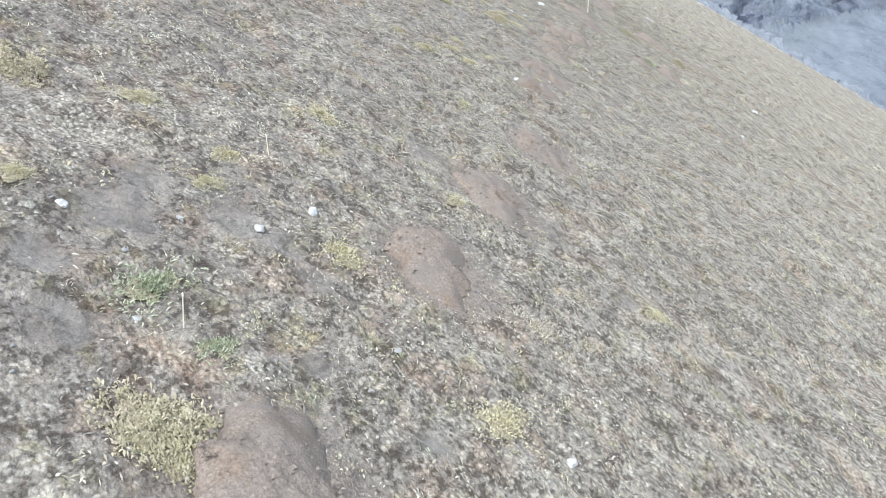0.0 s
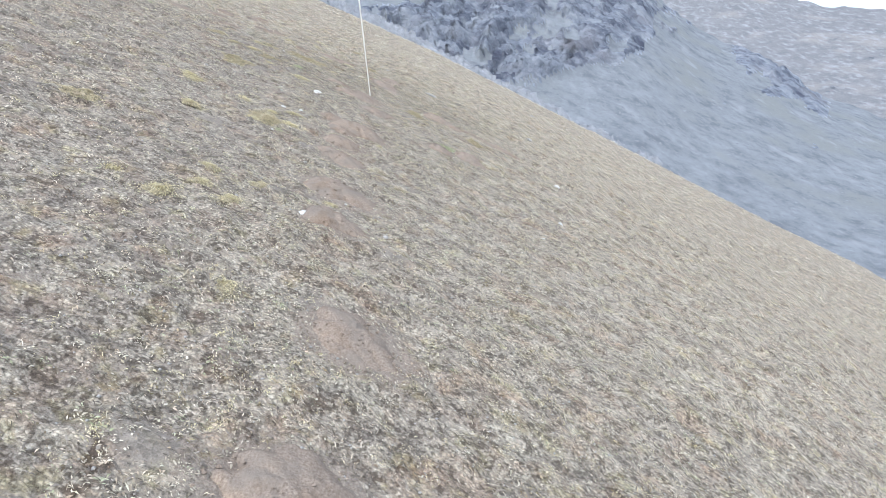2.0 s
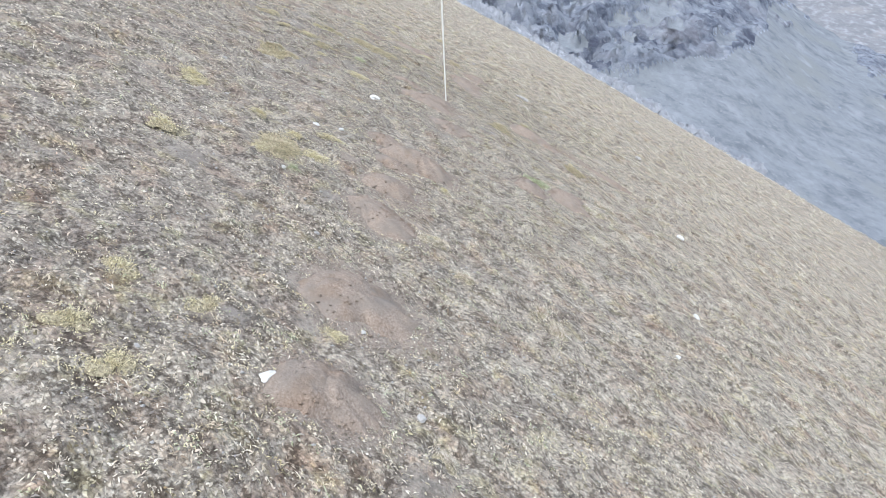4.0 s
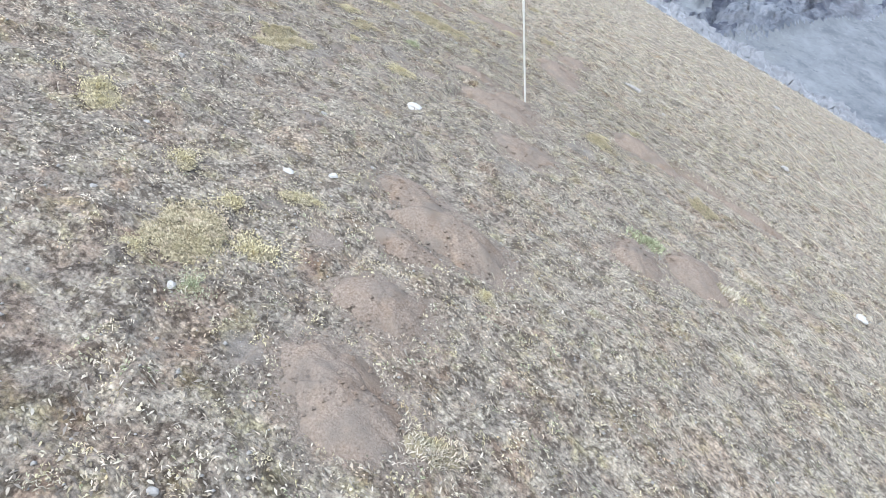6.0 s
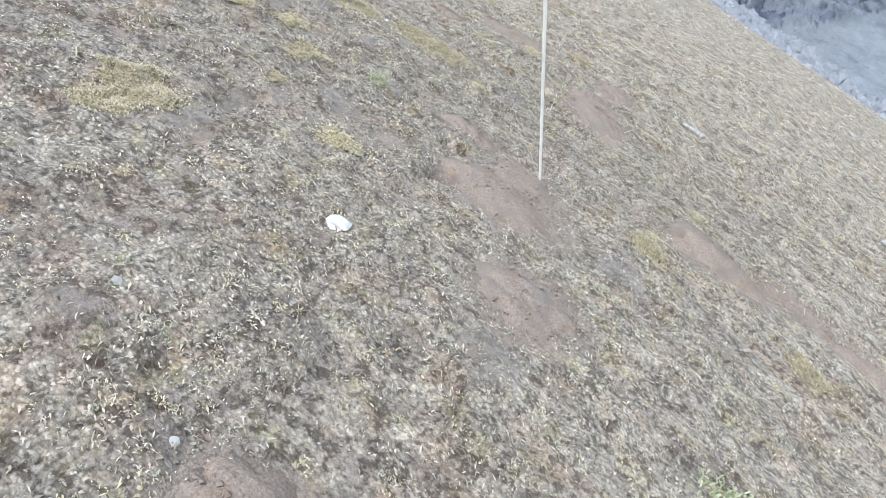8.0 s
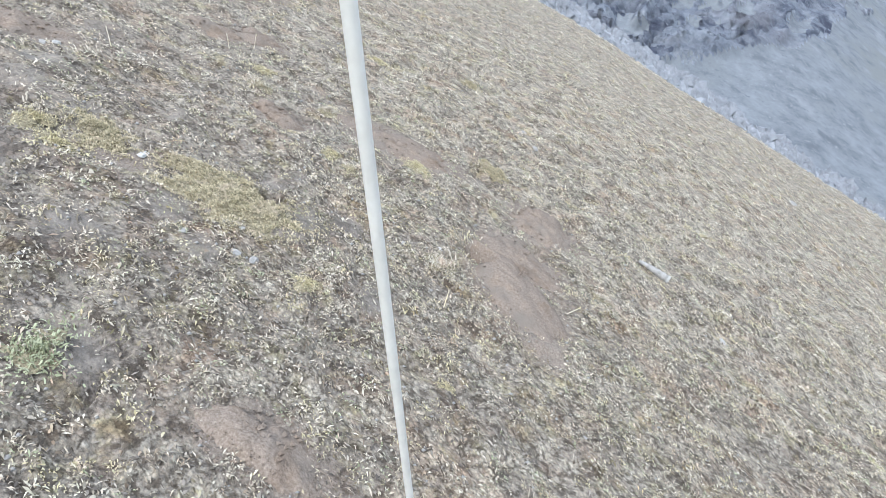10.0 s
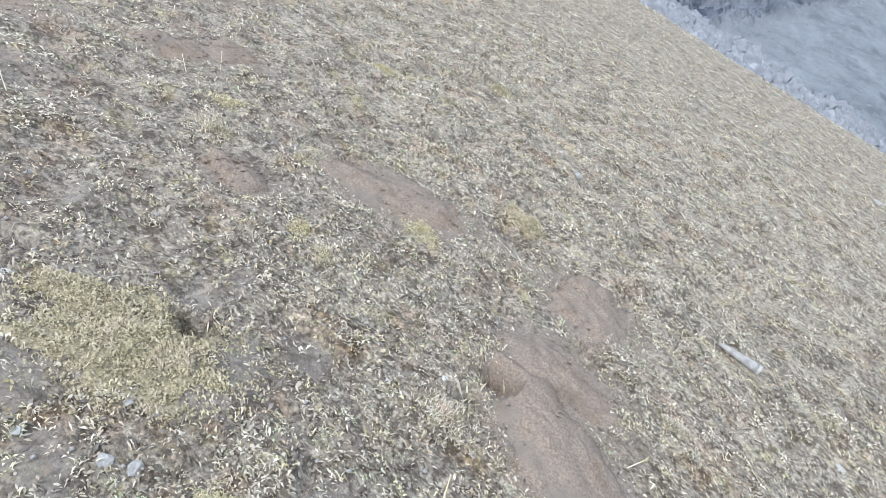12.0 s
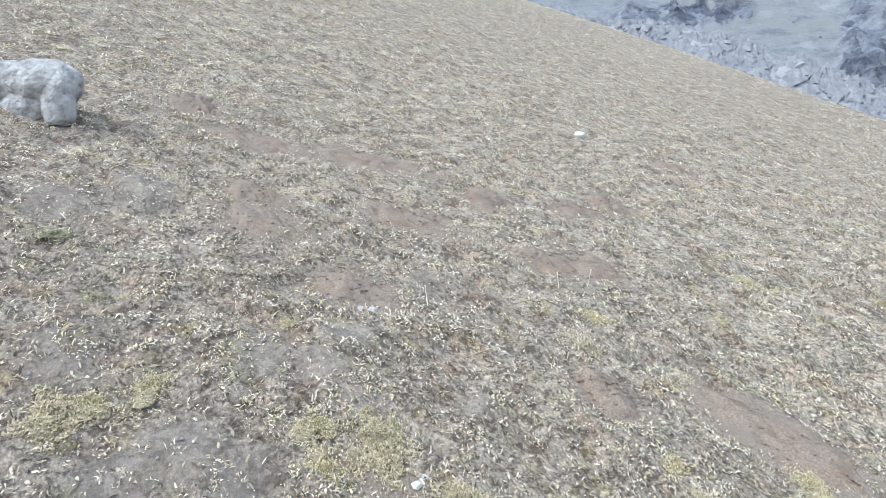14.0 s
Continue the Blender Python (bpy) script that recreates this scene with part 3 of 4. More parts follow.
for mx, my, a, b, turn, h in MOLEHILLS:
    c, w = math.cos(radians(turn)), math.sin(radians(turn))
    dx, dy = gv[:, 0] - mx, gv[:, 1] - my
    u, v = (dx * c + dy * w) / a, (-dx * w + dy * c) / b
    strewn = np.maximum(strewn, np.clip(1.75 - np.sqrt(np.where(u > 0, u * 0.8, u) ** 2 + v * v), 0, 1))
ground.data.attributes.new("strewn_earth", "FLOAT", "POINT").data.foreach_set("value", strewn.astype(np.float32))
tagged(ground, "steep hillside of grey-brown soil under matted dry turf", "ground", kind="structure")


# ---- mountains across the valley ----
def interp_smooth(x, knots):
    kx, ky = zip(*knots)
    return sum(np.interp(x + d, kx, ky) for d in (-2.4, -1.6, -0.8, 0, 0.8, 1.6, 2.4)) / 7


def mountain(name, label, azimuths, r0, r1, crest, foot, mats, rows, cliffs, seed, crag):
    """A mountainside seen from the meadow: its crest is given as the angle over the horizon by bearing."""
    az = np.linspace(*azimuths)
    s = np.linspace(0, 1.25, rows)
    A, S = np.meshgrid(az, s, indexing="ij")
    crest_el = interp_smooth(A, crest) + 1.4 * (fractal(A * 0.35, A * 0 + seed, 4, seed) - 0.5) * S**4
    radius = r0 + (r1 - r0) * S
    top = np.tan(np.radians(crest_el)) * r1
    low = interp_smooth(A, foot)
    rise = np.where(S < 1, S, 1 - 1.4 * (S - 1))
    z = low + (top - low) * rise
    X, Y = radius * np.sin(np.radians(A)), radius * np.cos(np.radians(A))
    el = np.degrees(np.arctan2(z, radius))
    p, q = A * 0.8 + el * 0.75, el * 1.15 - A * 0.45
    broken = fractal(p * 0.5, q * 0.5, 5, seed + 5)
    ridged = 1 - np.abs(2 * fractal(p * 0.55, q * 0.8, 5, seed + 9, 0.55) - 1)
    blocks = fractal(p * 0.6 + broken * 2, q * 2.0, 5, seed + 3, 0.6)
    mask = np.zeros_like(z)
    wander = 3.0 * (fractal(p * 0.4, q * 0.4, 3, seed + 2) - 0.5)
    for lo, hi, base, tilt, high in cliffs:
        over = el + wander - (base + tilt * (A - lo))
        side = np.clip((A + wander - lo) / 1.5, 0, 1) * np.clip((hi - A - wander) / 1.2, 0, 1)
        mask = np.maximum(mask, side * np.clip(over / 2.0, 0, 1) * np.clip((high - over) / 1.5, 0, 1))
    mask = mask * np.clip((broken - 0.3) * 7, 0, 1)
    buttress = 1 - np.abs(2 * fractal(p * 0.22, q * 0.16, 3, seed + 13) - 1)
    push = crag * 2.2 * mask * (buttress - 0.6) + crag * (0.12 + 0.88 * mask) * ((ridged - 0.6) * 0.7 + (blocks - 0.5) * 1.4)
    z = z + push * 0.55
    X, Y = X - np.sin(np.radians(A)) * push, Y - np.cos(np.radians(A)) * push
    n0, n1 = z.shape
    k = (np.arange(n0 - 1)[:, None] * n1 + np.arange(n1 - 1)[None]).ravel()
    ob = new(name, raw_mesh(name, np.stack([X, Y, z], -1).reshape(-1, 3), np.stack([k, k + n1, k + n1 + 1, k + 1], -1), mats[0]))
    # Rock stands where the cliffs are, with a ragged edge; scree lies on the rest.
    rock = (mask + 0.9 * (blocks - 0.5) > 0.3)[:-1, :-1].ravel()
    ob.data.materials.append(mats[1])
    ob.data.polygons.foreach_set("material_index", rock.astype(np.int32))
    return tagged(ob, label, "mountain", kind="structure")


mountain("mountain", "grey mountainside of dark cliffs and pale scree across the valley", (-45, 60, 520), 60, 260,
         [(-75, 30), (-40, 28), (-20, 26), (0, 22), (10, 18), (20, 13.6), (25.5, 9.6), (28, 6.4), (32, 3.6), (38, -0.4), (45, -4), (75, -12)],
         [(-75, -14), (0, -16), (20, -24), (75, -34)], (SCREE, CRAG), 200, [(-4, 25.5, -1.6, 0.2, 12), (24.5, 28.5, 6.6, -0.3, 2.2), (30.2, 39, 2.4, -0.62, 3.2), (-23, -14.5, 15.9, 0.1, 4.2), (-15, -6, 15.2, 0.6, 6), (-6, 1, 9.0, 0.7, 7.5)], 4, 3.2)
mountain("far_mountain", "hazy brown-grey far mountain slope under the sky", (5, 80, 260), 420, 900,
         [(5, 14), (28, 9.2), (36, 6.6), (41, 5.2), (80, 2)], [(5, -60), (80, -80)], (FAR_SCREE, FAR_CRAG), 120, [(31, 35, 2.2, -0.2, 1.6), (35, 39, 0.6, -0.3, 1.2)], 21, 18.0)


# ---- stones and boulders ----
def stone_mesh(name, mat, seed, subdiv=2, flat=0.6, rough=0.28, facets=7):
    """A broken stone: a ball cut by planes and worn by noise, of radius 1."""
    rnd = random.Random(seed)
    bm = bmesh.new()
    bmesh.ops.create_icosphere(bm, subdivisions=subdiv, radius=1)
    planes = []
    for _ in range(facets):
        v = Vector((rnd.gauss(0, 1), rnd.gauss(0, 1), rnd.gauss(0, 1))).normalized()
        planes.append((v, rnd.uniform(0.55, 0.85)))
    off = Vector((seed * 3.7, seed * 1.3, seed * 5.1))
    for v in bm.verts:
        d = v.co.normalized()
        for nrm, dist in planes:
            over = v.co.dot(nrm) - dist
            if over > 0:
                v.co -= nrm * over * 0.9
        v.co += d * (noise.fractal(d * 1.7 + off, 1.0, 2.0, 4) * rough)
        v.co.z *= flat
    me = bpy.data.meshes.new(name)
    bm.to_mesh(me)
    bm.free()
    me.materials.append(mat)
    for face in me.polygons:
        face.use_smooth = subdiv > 2
    return me


WHITE_STONES = [stone_mesh("stone", STONE_WHITE, k) for k in range(1, 5)]
GREY_STONES = [stone_mesh("stone", STONE_GREY, k) for k in range(5, 10)]


def put_stone(x, y, r, white, tall=0.85):
    me = random.choice(WHITE_STONES if white else GREY_STONES)
    ob = new("stone", me)
    ob.matrix_world = on_ground(x, y, random.uniform(0, 360), (r * 1.15, r * random.uniform(0.8, 1.1), r * tall), -r * 0.15)
    size = "chunky" if r > 0.025 else "small"
    tagged(ob, f"{size} {'bleached white' if white else 'weathered grey'} stone lying in the dry turf", "stone", "stones on the slope")


for x, y, r in [(-1.25, -8.07, 0.016), (0.15, -7.91, 0.019), (-0.4, -4.73, 0.03), (1.29, -3.2, 0.022), (1.64, -2.5, 0.026),
                (-0.55, -1.15, 0.042), (-0.62, -2.29, 0.02), (-0.75, -2.43, 0.02), (-1.13, 1.02, 0.022), (-1.11, 0.97, 0.015), (2.15, -0.62, 0.043), (-2.7, 5.44, 0.065), (-0.11, 1.36, 0.013)]:
    put_stone(x, y, r, True)
put_stone(-0.78, -7.5, 0.021, True, 1.5)
for x, y, r in [(-1.04, -7.86, 0.013), (-0.35, -7.91, 0.012), (-0.86, -7.72, 0.018), (-1.05, -8.09, 0.011), (-0.9, -8.26, 0.012), (-0.32, -4.28, 0.014), (-0.2, -4.3, 0.012), (-0.47, -3.76, 0.012),
                (-0.72, -4.83, 0.012), (0.02, -4.6, 0.018), (-1.12, -3.03, 0.016), (-1.25, -2.55, 0.016), (-0.74, -3.24, 0.015), (-0.52, -2.07, 0.012), (-0.83, -1.82, 0.014), (3.88, 7.45, 0.07),
                (-0.24, 1.24, 0.012), (-0.68, 0.71, 0.019), (-0.63, 0.73, 0.018), (-0.83, 0.68, 0.013), (0.33, 3.3, 0.03), (0.25, 3.56, 0.028), (-1.33, 1.37, 0.014), (-0.89, 2.31, 0.016)]:
    put_stone(x, y, r, False)
for x, y, r in [(-1.49, 7.16, 0.05), (2.63, 2.64, 0.05), (1.23, 1.9, 0.02), (-1.13, 0.68, 0.01), (-1.46, -1.95, 0.02), (-1.76, 1.42, 0.02), (-1.71, 1.43, 0.017), (-2.45, 1.16, 0.02), (-0.71, 0.84, 0.012)]:
    put_stone(x, y, r, False)

# The lone boulder on the uphill side.
def boulder_mesh():
    """A pale slab with a blunt foot at one end, cut by flat faces and weathered."""
    lumps = [((-0.1, 0.0, 0.25), (0.26, 0.18, 0.17), 35), ((-0.36, -0.14, 0.25), (0.26, 0.18, 0.18), 20), ((0.05, 0.03, 0.12), (0.1, 0.1, 0.24), 30), ((-0.2, -0.06, 0.1), (0.22, 0.14, 0.16), 25)]
    heart = Vector((-0.12, -0.02, 0.19))
    rnd = random.Random(31)
    planes = [(Vector((rnd.gauss(0, 1), rnd.gauss(0, 1), rnd.gauss(0, 1))).normalized(), rnd.uniform(0.7, 0.92)) for _ in range(26)]
    bm = bmesh.new()
    bmesh.ops.create_icosphere(bm, subdivisions=5, radius=1)
    for v in bm.verts:
        d, far = v.co.normalized(), 0.06
        for at, size, turn in lumps:
            back = Matrix.Rotation(radians(-turn), 3, "Z")
            o, w = back @ (heart - Vector(at)), back @ d
            o, w = Vector([o[k] / size[k] for k in range(3)]), Vector([w[k] / size[k] for k in range(3)])
            half, under = o.dot(w), o.dot(o) - 1
            root = half * half - w.dot(w) * under
            if root > 0:
                far = max(far, (-half + math.sqrt(root)) / w.dot(w))
        for nrm, cut in planes:
            lean = d.dot(nrm)
            if lean > 0.3:
                far = min(far, (0.02 + 0.36 * cut) / lean if lean > 0.75 else far)
        far *= 0.82 * (1 + 0.07 * noise.fractal(d * 2.2 + Vector((3, 7, 1)), 1.0, 2.0, 5))
        v.co = heart + d * far
    me = bpy.data.meshes.new("boulder")
    bm.to_mesh(me)
    bm.free()
    me.materials.append(PALE_ROCK)
    return me


boulder = new("boulder", boulder_mesh())
boulder.location = (-3.8, 1.12, float(ground_height(-3.8, 1.12)) - 0.02)
tagged(boulder, "pale grey lichen-mottled boulder lying on the turf uphill", "boulder")

# Broken rocks along the far edge of the meadow.
EDGE_ROCKS = [stone_mesh("edge_rock", RUBBLE, 40 + k, 2, 0.75, 0.3, 9) for k in range(6)]


def skyline(az):
    """How high the meadow's edge stands on a bearing, as an angle seen from the middle of the walk."""
    r = np.linspace(6, 42, 120)
    x, y = r * math.sin(radians(az)), -2.0 + r * math.cos(radians(az))
    return float(np.degrees(np.arctan2(slope_height(x, y) - 1.0, r)).max())


BANK_AZ = np.linspace(-34, 48, 83)
BANK_EL = np.array([skyline(a) for a in BANK_AZ]) + np.interp(BANK_AZ, [-34, -22, -15, -3, 4, 14, 27, 34, 48], [-0.6, -0.2, 1.6, 1.6, 1.1, 0.9, 0.4, -1.2, -4.0])


def bank_point(az, u):
    """A point on the rubble bank: u runs from its near foot (0) over its crest (0.5) to its back (1)."""
    r = 46 + 14 * u
    crest = 1.0 + math.tan(radians(float(np.interp(az, BANK_AZ, BANK_EL)))) * 53
    z = crest - 26 * (u - 0.5) ** 2 - (3 if u > 0.5 else 9) * abs(u - 0.5)
    return Vector((r * math.sin(radians(az)), -2 + r * math.cos(radians(az)), z))


us = np.linspace(0, 1, 15)
bank_verts = np.array([bank_point(a, u) for a in BANK_AZ for u in us])
bank_verts[:, 2] += 0.3 + 1.6 * (fractal(bank_verts[:, 0] * 0.6, bank_verts[:, 1] * 0.6, 3, 91) - 0.5)
k = (np.arange(len(BANK_AZ) - 1)[:, None] * 15 + np.arange(14)[None]).ravel()
bank = new("rubble_bank", raw_mesh("rubble_bank", bank_verts, np.stack([k, k + 15, k + 16, k + 1], -1), RUBBLE, smooth=False))
tagged(bank, "pale bank of rock rubble beyond the meadow edge", "rubble", kind="structure")


def edge_rock(az, u, size):
    ob = new("edge_rock", random.choice(EDGE_ROCKS))
    spot = bank_point(az, u)
    spot.z += 0.3 - 0.3 * size + 1.6 * (float(fractal(np.array(spot.x * 0.6), np.array(spot.y * 0.6), 3, 91)) - 0.5)
    face = Vector((-1.2 * math.sin(radians(az)), -1.2 * math.cos(radians(az)), 1)).to_track_quat("Z", "Y").to_matrix().to_4x4()
    ob.matrix_world = Matrix.Translation(spot) @ face @ pose(0, 0, 0, random.uniform(-20, 20), random.uniform(-20, 20), random.uniform(0, 360)) @ Matrix.Diagonal((size, size * random.uniform(0.7, 1.1), size * 0.9, 1))
    tagged(ob, "pale broken rock on the rubble bank beyond the meadow", "rock", "rocks along the meadow edge")


rng = random.Random(5)
for k in range(290):
    az = -24 + 66 * (k + rng.random()) / 290
    edge_rock(az, rng.uniform(0.12, 0.6), rng.uniform(0.2, 0.4) * (1.6 if rng.random() < 0.14 else 1.0))


def rubble(n):
    """Loose broken rock that covers the bank, too many to count."""
    rnd = np.random.RandomState(44)
    at = np.array([bank_point(a, u) for a, u in zip(rnd.uniform(-30, 46, n), rnd.uniform(0.05, 0.75, n))])
    size = 0.13 + 0.34 * rnd.rand(n) ** 3
    octa = np.array([(1, 0, 0), (0, 1, 0), (-1, 0, 0), (0, -1, 0), (0.2, 0.1, 0.8), (0, 0, -0.7)])
    of = np.array([(0, 1, 4), (1, 2, 4), (2, 3, 4), (3, 0, 4), (1, 0, 5), (2, 1, 5), (3, 2, 5), (0, 3, 5)])
    turn = rnd.rand(n) * 6.28
    v = octa[None] * size[:, None, None] * (0.6 + 0.8 * rnd.rand(n, 6, 1))
    # The pieces lie against the steep front of the bank.
    v = np.stack([v[..., 0] * np.cos(turn)[:, None] - v[..., 1] * np.sin(turn)[:, None], v[..., 0] * np.sin(turn)[:, None] + v[..., 1] * np.cos(turn)[:, None], v[..., 2]], -1)
    at[:, 2] += 0.3 + 1.6 * (fractal(at[:, 0] * 0.6, at[:, 1] * 0.6, 3, 91) - 0.5)
    way = at[:, :2] - (0, -2)
    way = way / np.linalg.norm(way, axis=1)[:, None]
    v[..., 2] += 1.2 * (v[..., :2] * way[:, None]).sum(-1)
    f = (of[None] + 6 * np.arange(n)[:, None, None]).reshape(-1, 3)
    ob = new("rubble", raw_mesh("rubble", (v + at[:, None]).reshape(-1, 3), f, RUBBLE, smooth=False))
    tagged(ob, "pale grey broken rock rubble beyond the meadow edge", "rubble", kind="stuff")


rubble(15000)


# ---- molehills ----
def dome(rho, th):
    """The profile of a heap, from 1 near its uphill side to 0 at its rim, flat-topped and drawn out downhill."""
    return np.clip(1 - rho**2.2, 0, 1) * (1 - 0.3 * np.cos(th) * rho)


def molehill(x, y, along, across, turn, height, seed):
    """A heap of crumbled earth that spreads downhill, on the hillside's own form."""
    rings, spokes = 20, 56
    rnd = np.random.RandomState(seed)
    th = np.linspace(0, 2 * np.pi, spokes, endpoint=False)
    rho = np.linspace(0, 1, rings + 1)[1:]
    wob = 1 + 0.16 * np.sin(th * 2 + rnd.rand() * 6) + 0.1 * np.sin(th * 3 + rnd.rand() * 6) + 0.07 * np.sin(th * 7 + rnd.rand() * 6)
    P, T = np.meshgrid(rho, th, indexing="ij")
    rag = fractal(np.cos(th) * 5 + seed, np.sin(th) * 5, 3, seed + 7, 0.7) - 0.5
    W = np.tile(wob, (rings, 1)) * (1 + 0.55 * rag * P**2)
    lx, ly = along * P * W * np.cos(T), across * P * W * np.sin(T)
    c, s = math.cos(radians(turn)), math.sin(radians(turn))
    gx, gy = x + lx * c - ly * s, y + lx * s + ly * c
    prof = dome(P, T)
    z = ground_height(gx, gy) + height * prof + (0.018 * (fractal(gx * 15, gy * 15, 3, seed, 0.6) - 0.5) + 0.007 * (value_noise(gx * 42, gy * 42, seed + 2) - 0.5) + 0.006 * (value_noise(gx * 90, gy * 90, seed + 4) - 0.5)) * np.clip(1.4 - P, 0, 1) - 0.012 * P**6
    zc = float(ground_height(x, y))
    verts = np.concatenate([[[0, 0, height * float(dome(0, 0))]], np.stack([gx - x, gy - y, z - zc], -1).reshape(-1, 3)])
    k = np.arange(spokes)
    faces = [[0, 1 + a, 1 + (a + 1) % spokes] for a in k]
    for r in range(rings - 1):
        a = 1 + r * spokes
        faces += np.stack([a + k, a + spokes + k, a + spokes + (k + 1) % spokes, a + (k + 1) % spokes], -1).tolist()
    ob = new("molehill", raw_mesh("molehill", verts, faces, EARTH))
    ob.location = (x, y, zc)
    # Crumbs of earth on and round the heap.
    m = 320
    pr, pt = np.sqrt(rnd.rand(m)) * 1.25, rnd.rand(m) * 2 * np.pi
    cx, cy = along * pr * np.cos(pt), across * pr * np.sin(pt)
    wx, wy = x + cx * c - cy * s, y + cx * s + cy * c
    wz = ground_height(wx, wy) + height * dome(np.minimum(pr, 1), pt)
    size = 0.002 + 0.0085 * rnd.rand(m) ** 4
    octa = np.array([(1, 0, 0), (0, 1, 0), (-1, 0, 0), (0, -1, 0), (0, 0, 0.8), (0, 0, -0.8)])
    of = np.array([(0, 1, 4), (1, 2, 4), (2, 3, 4), (3, 0, 4), (1, 0, 5), (2, 1, 5), (3, 2, 5), (0, 3, 5)])
    cv = (octa[None] * size[:, None, None] * (0.7 + 0.6 * rnd.rand(m, 6, 1))) + np.stack([wx - x, wy - y, wz - zc], -1)[:, None]
    cf = (of[None] + 6 * np.arange(m)[:, None, None]).reshape(-1, 3)
    crumbs = new("loose_earth", raw_mesh("loose_earth", cv.reshape(-1, 3), cf, EARTH, smooth=False))
    crumbs.parent = ob
    tagged(crumbs, kind="stuff")
    big = "broad" if along > 0.2 else "small"
    tagged(ob, f"{big} molehill of crumbled reddish-brown earth on the turf", "molehill", "molehills on the slope")


for k, (x, y, a, b, turn, h) in enumerate(MOLEHILLS):
    molehill(x, y, a, b, turn, h, 100 + k)


# ---- the planted pole ----
POLE_TOP = Vector((-0.012, -0.50, 1.14))


def tube(bm, a, b, r0, r1, sides=20):
    """A tapered tube from a to b, its ends hidden in its neighbours."""
    axis = Vector(b) - Vector(a)
    m = Matrix.Translation((Vector(a) + Vector(b)) / 2) @ axis.to_track_quat("Z", "Y").to_matrix().to_4x4()
    bmesh.ops.create_cone(bm, cap_ends=False, segments=sides, radius1=r0, radius2=r1, depth=axis.length, matrix=m)
    return bm


def trekking_pole():
    foot = Vector((0.0, 0.0, float(ground_height(0, 0))))
    up = POLE_TOP.normalized()
    length = POLE_TOP.length
    ob = new("trekking_pole")
    ob.matrix_world = Matrix.Translation(foot) @ up.to_track_quat("Z", "Y").to_matrix().to_4x4()
    part("tip", tube(bmesh.new(), (0, 0, -0.06), (0, 0, 0.012), 0.003, 0.005), STEEL, ob, "steel tip")
    part("lower_shaft", tube(bmesh.new(), (0, 0, 0.01), (0, 0, 0.62), 0.0062, 0.0072), SHAFT, ob)
    part("upper_shaft", tube(bmesh.new(), (0, 0, 0.615), (0, 0, length + 0.01), 0.0076, 0.0088), SHAFT, ob)
    bm = bmesh.new()
    profile = [(0.0, 0.0135), (0.004, 0.0152), (0.03, 0.0156), (0.07, 0.0145), (0.1, 0.0165), (0.125, 0.019), (0.14, 0.016), (0.146, 0.008)]
    rings = [[bm.verts.new((r * math.cos(a), r * math.sin(a), length + h)) for a in [2 * math.pi * k / 24 for k in range(24)]] for h, r in profile]
    for lo, hi in zip(rings, rings[1:]):
        for k in range(24):
            bm.faces.new((lo[k], lo[(k + 1) % 24], hi[(k + 1) % 24], hi[k]))
    bm.faces.new(rings[0][::-1])
    bm.faces.new(rings[-1])
    grip = part("grip", bm, RUBBER, ob, "black foam grip")
    # The cord loop hangs round the shaft under the grip.
    curve = bpy.data.curves.new("wrist_cord", "CURVE")
    curve.dimensions, curve.bevel_depth, curve.bevel_resolution = "3D", 0.0021, 3
    sp = curve.splines.new("NURBS")
    loop = [(0.016, 0.004, 0.125), (0.036, 0.005, 0.10), (0.041, 0.012, 0.05), (0.038, 0.018, 0.0), (0.022, 0.022, -0.038), (0.0, 0.022, -0.05), (-0.024, 0.022, -0.036), (-0.036, 0.018, 0.0), (-0.036, 0.012, 0.05), (-0.03, 0.006, 0.1), (-0.014, 0.004, 0.125)]
    sp.points.add(len(loop) - 1)
    for pt, (px, py, pz) in zip(sp.points, loop):
        pt.co = (px, py, length + pz, 1)
    sp.use_endpoint_u, sp.order_u = True, 4
    curve.materials.append(RUBBER)
    temp = bpy.data.objects.new("cord_curve", curve)
    me = bpy.data.meshes.new_from_object(temp)
    bpy.data.objects.remove(temp)
    cord = new("wrist_cord", me)
    cord.parent = ob
    tagged(cord, "thin black cord loop")
    bm = bmesh.new()
    bmesh.ops.create_icosphere(bm, subdivisions=2, radius=0.0052, matrix=Matrix.Translation((0.037, 0.014, length + 0.035)))
    tube(bm, (0.037, 0.014, length + 0.035), (0.05, 0.016, length + 0.02), 0.002, 0.0012, 8)
    knot = part("knot", bm, RUBBER, cord)
    tagged(ob, "white trekking pole with black grip planted in the slope", "trekking pole")


trekking_pole()


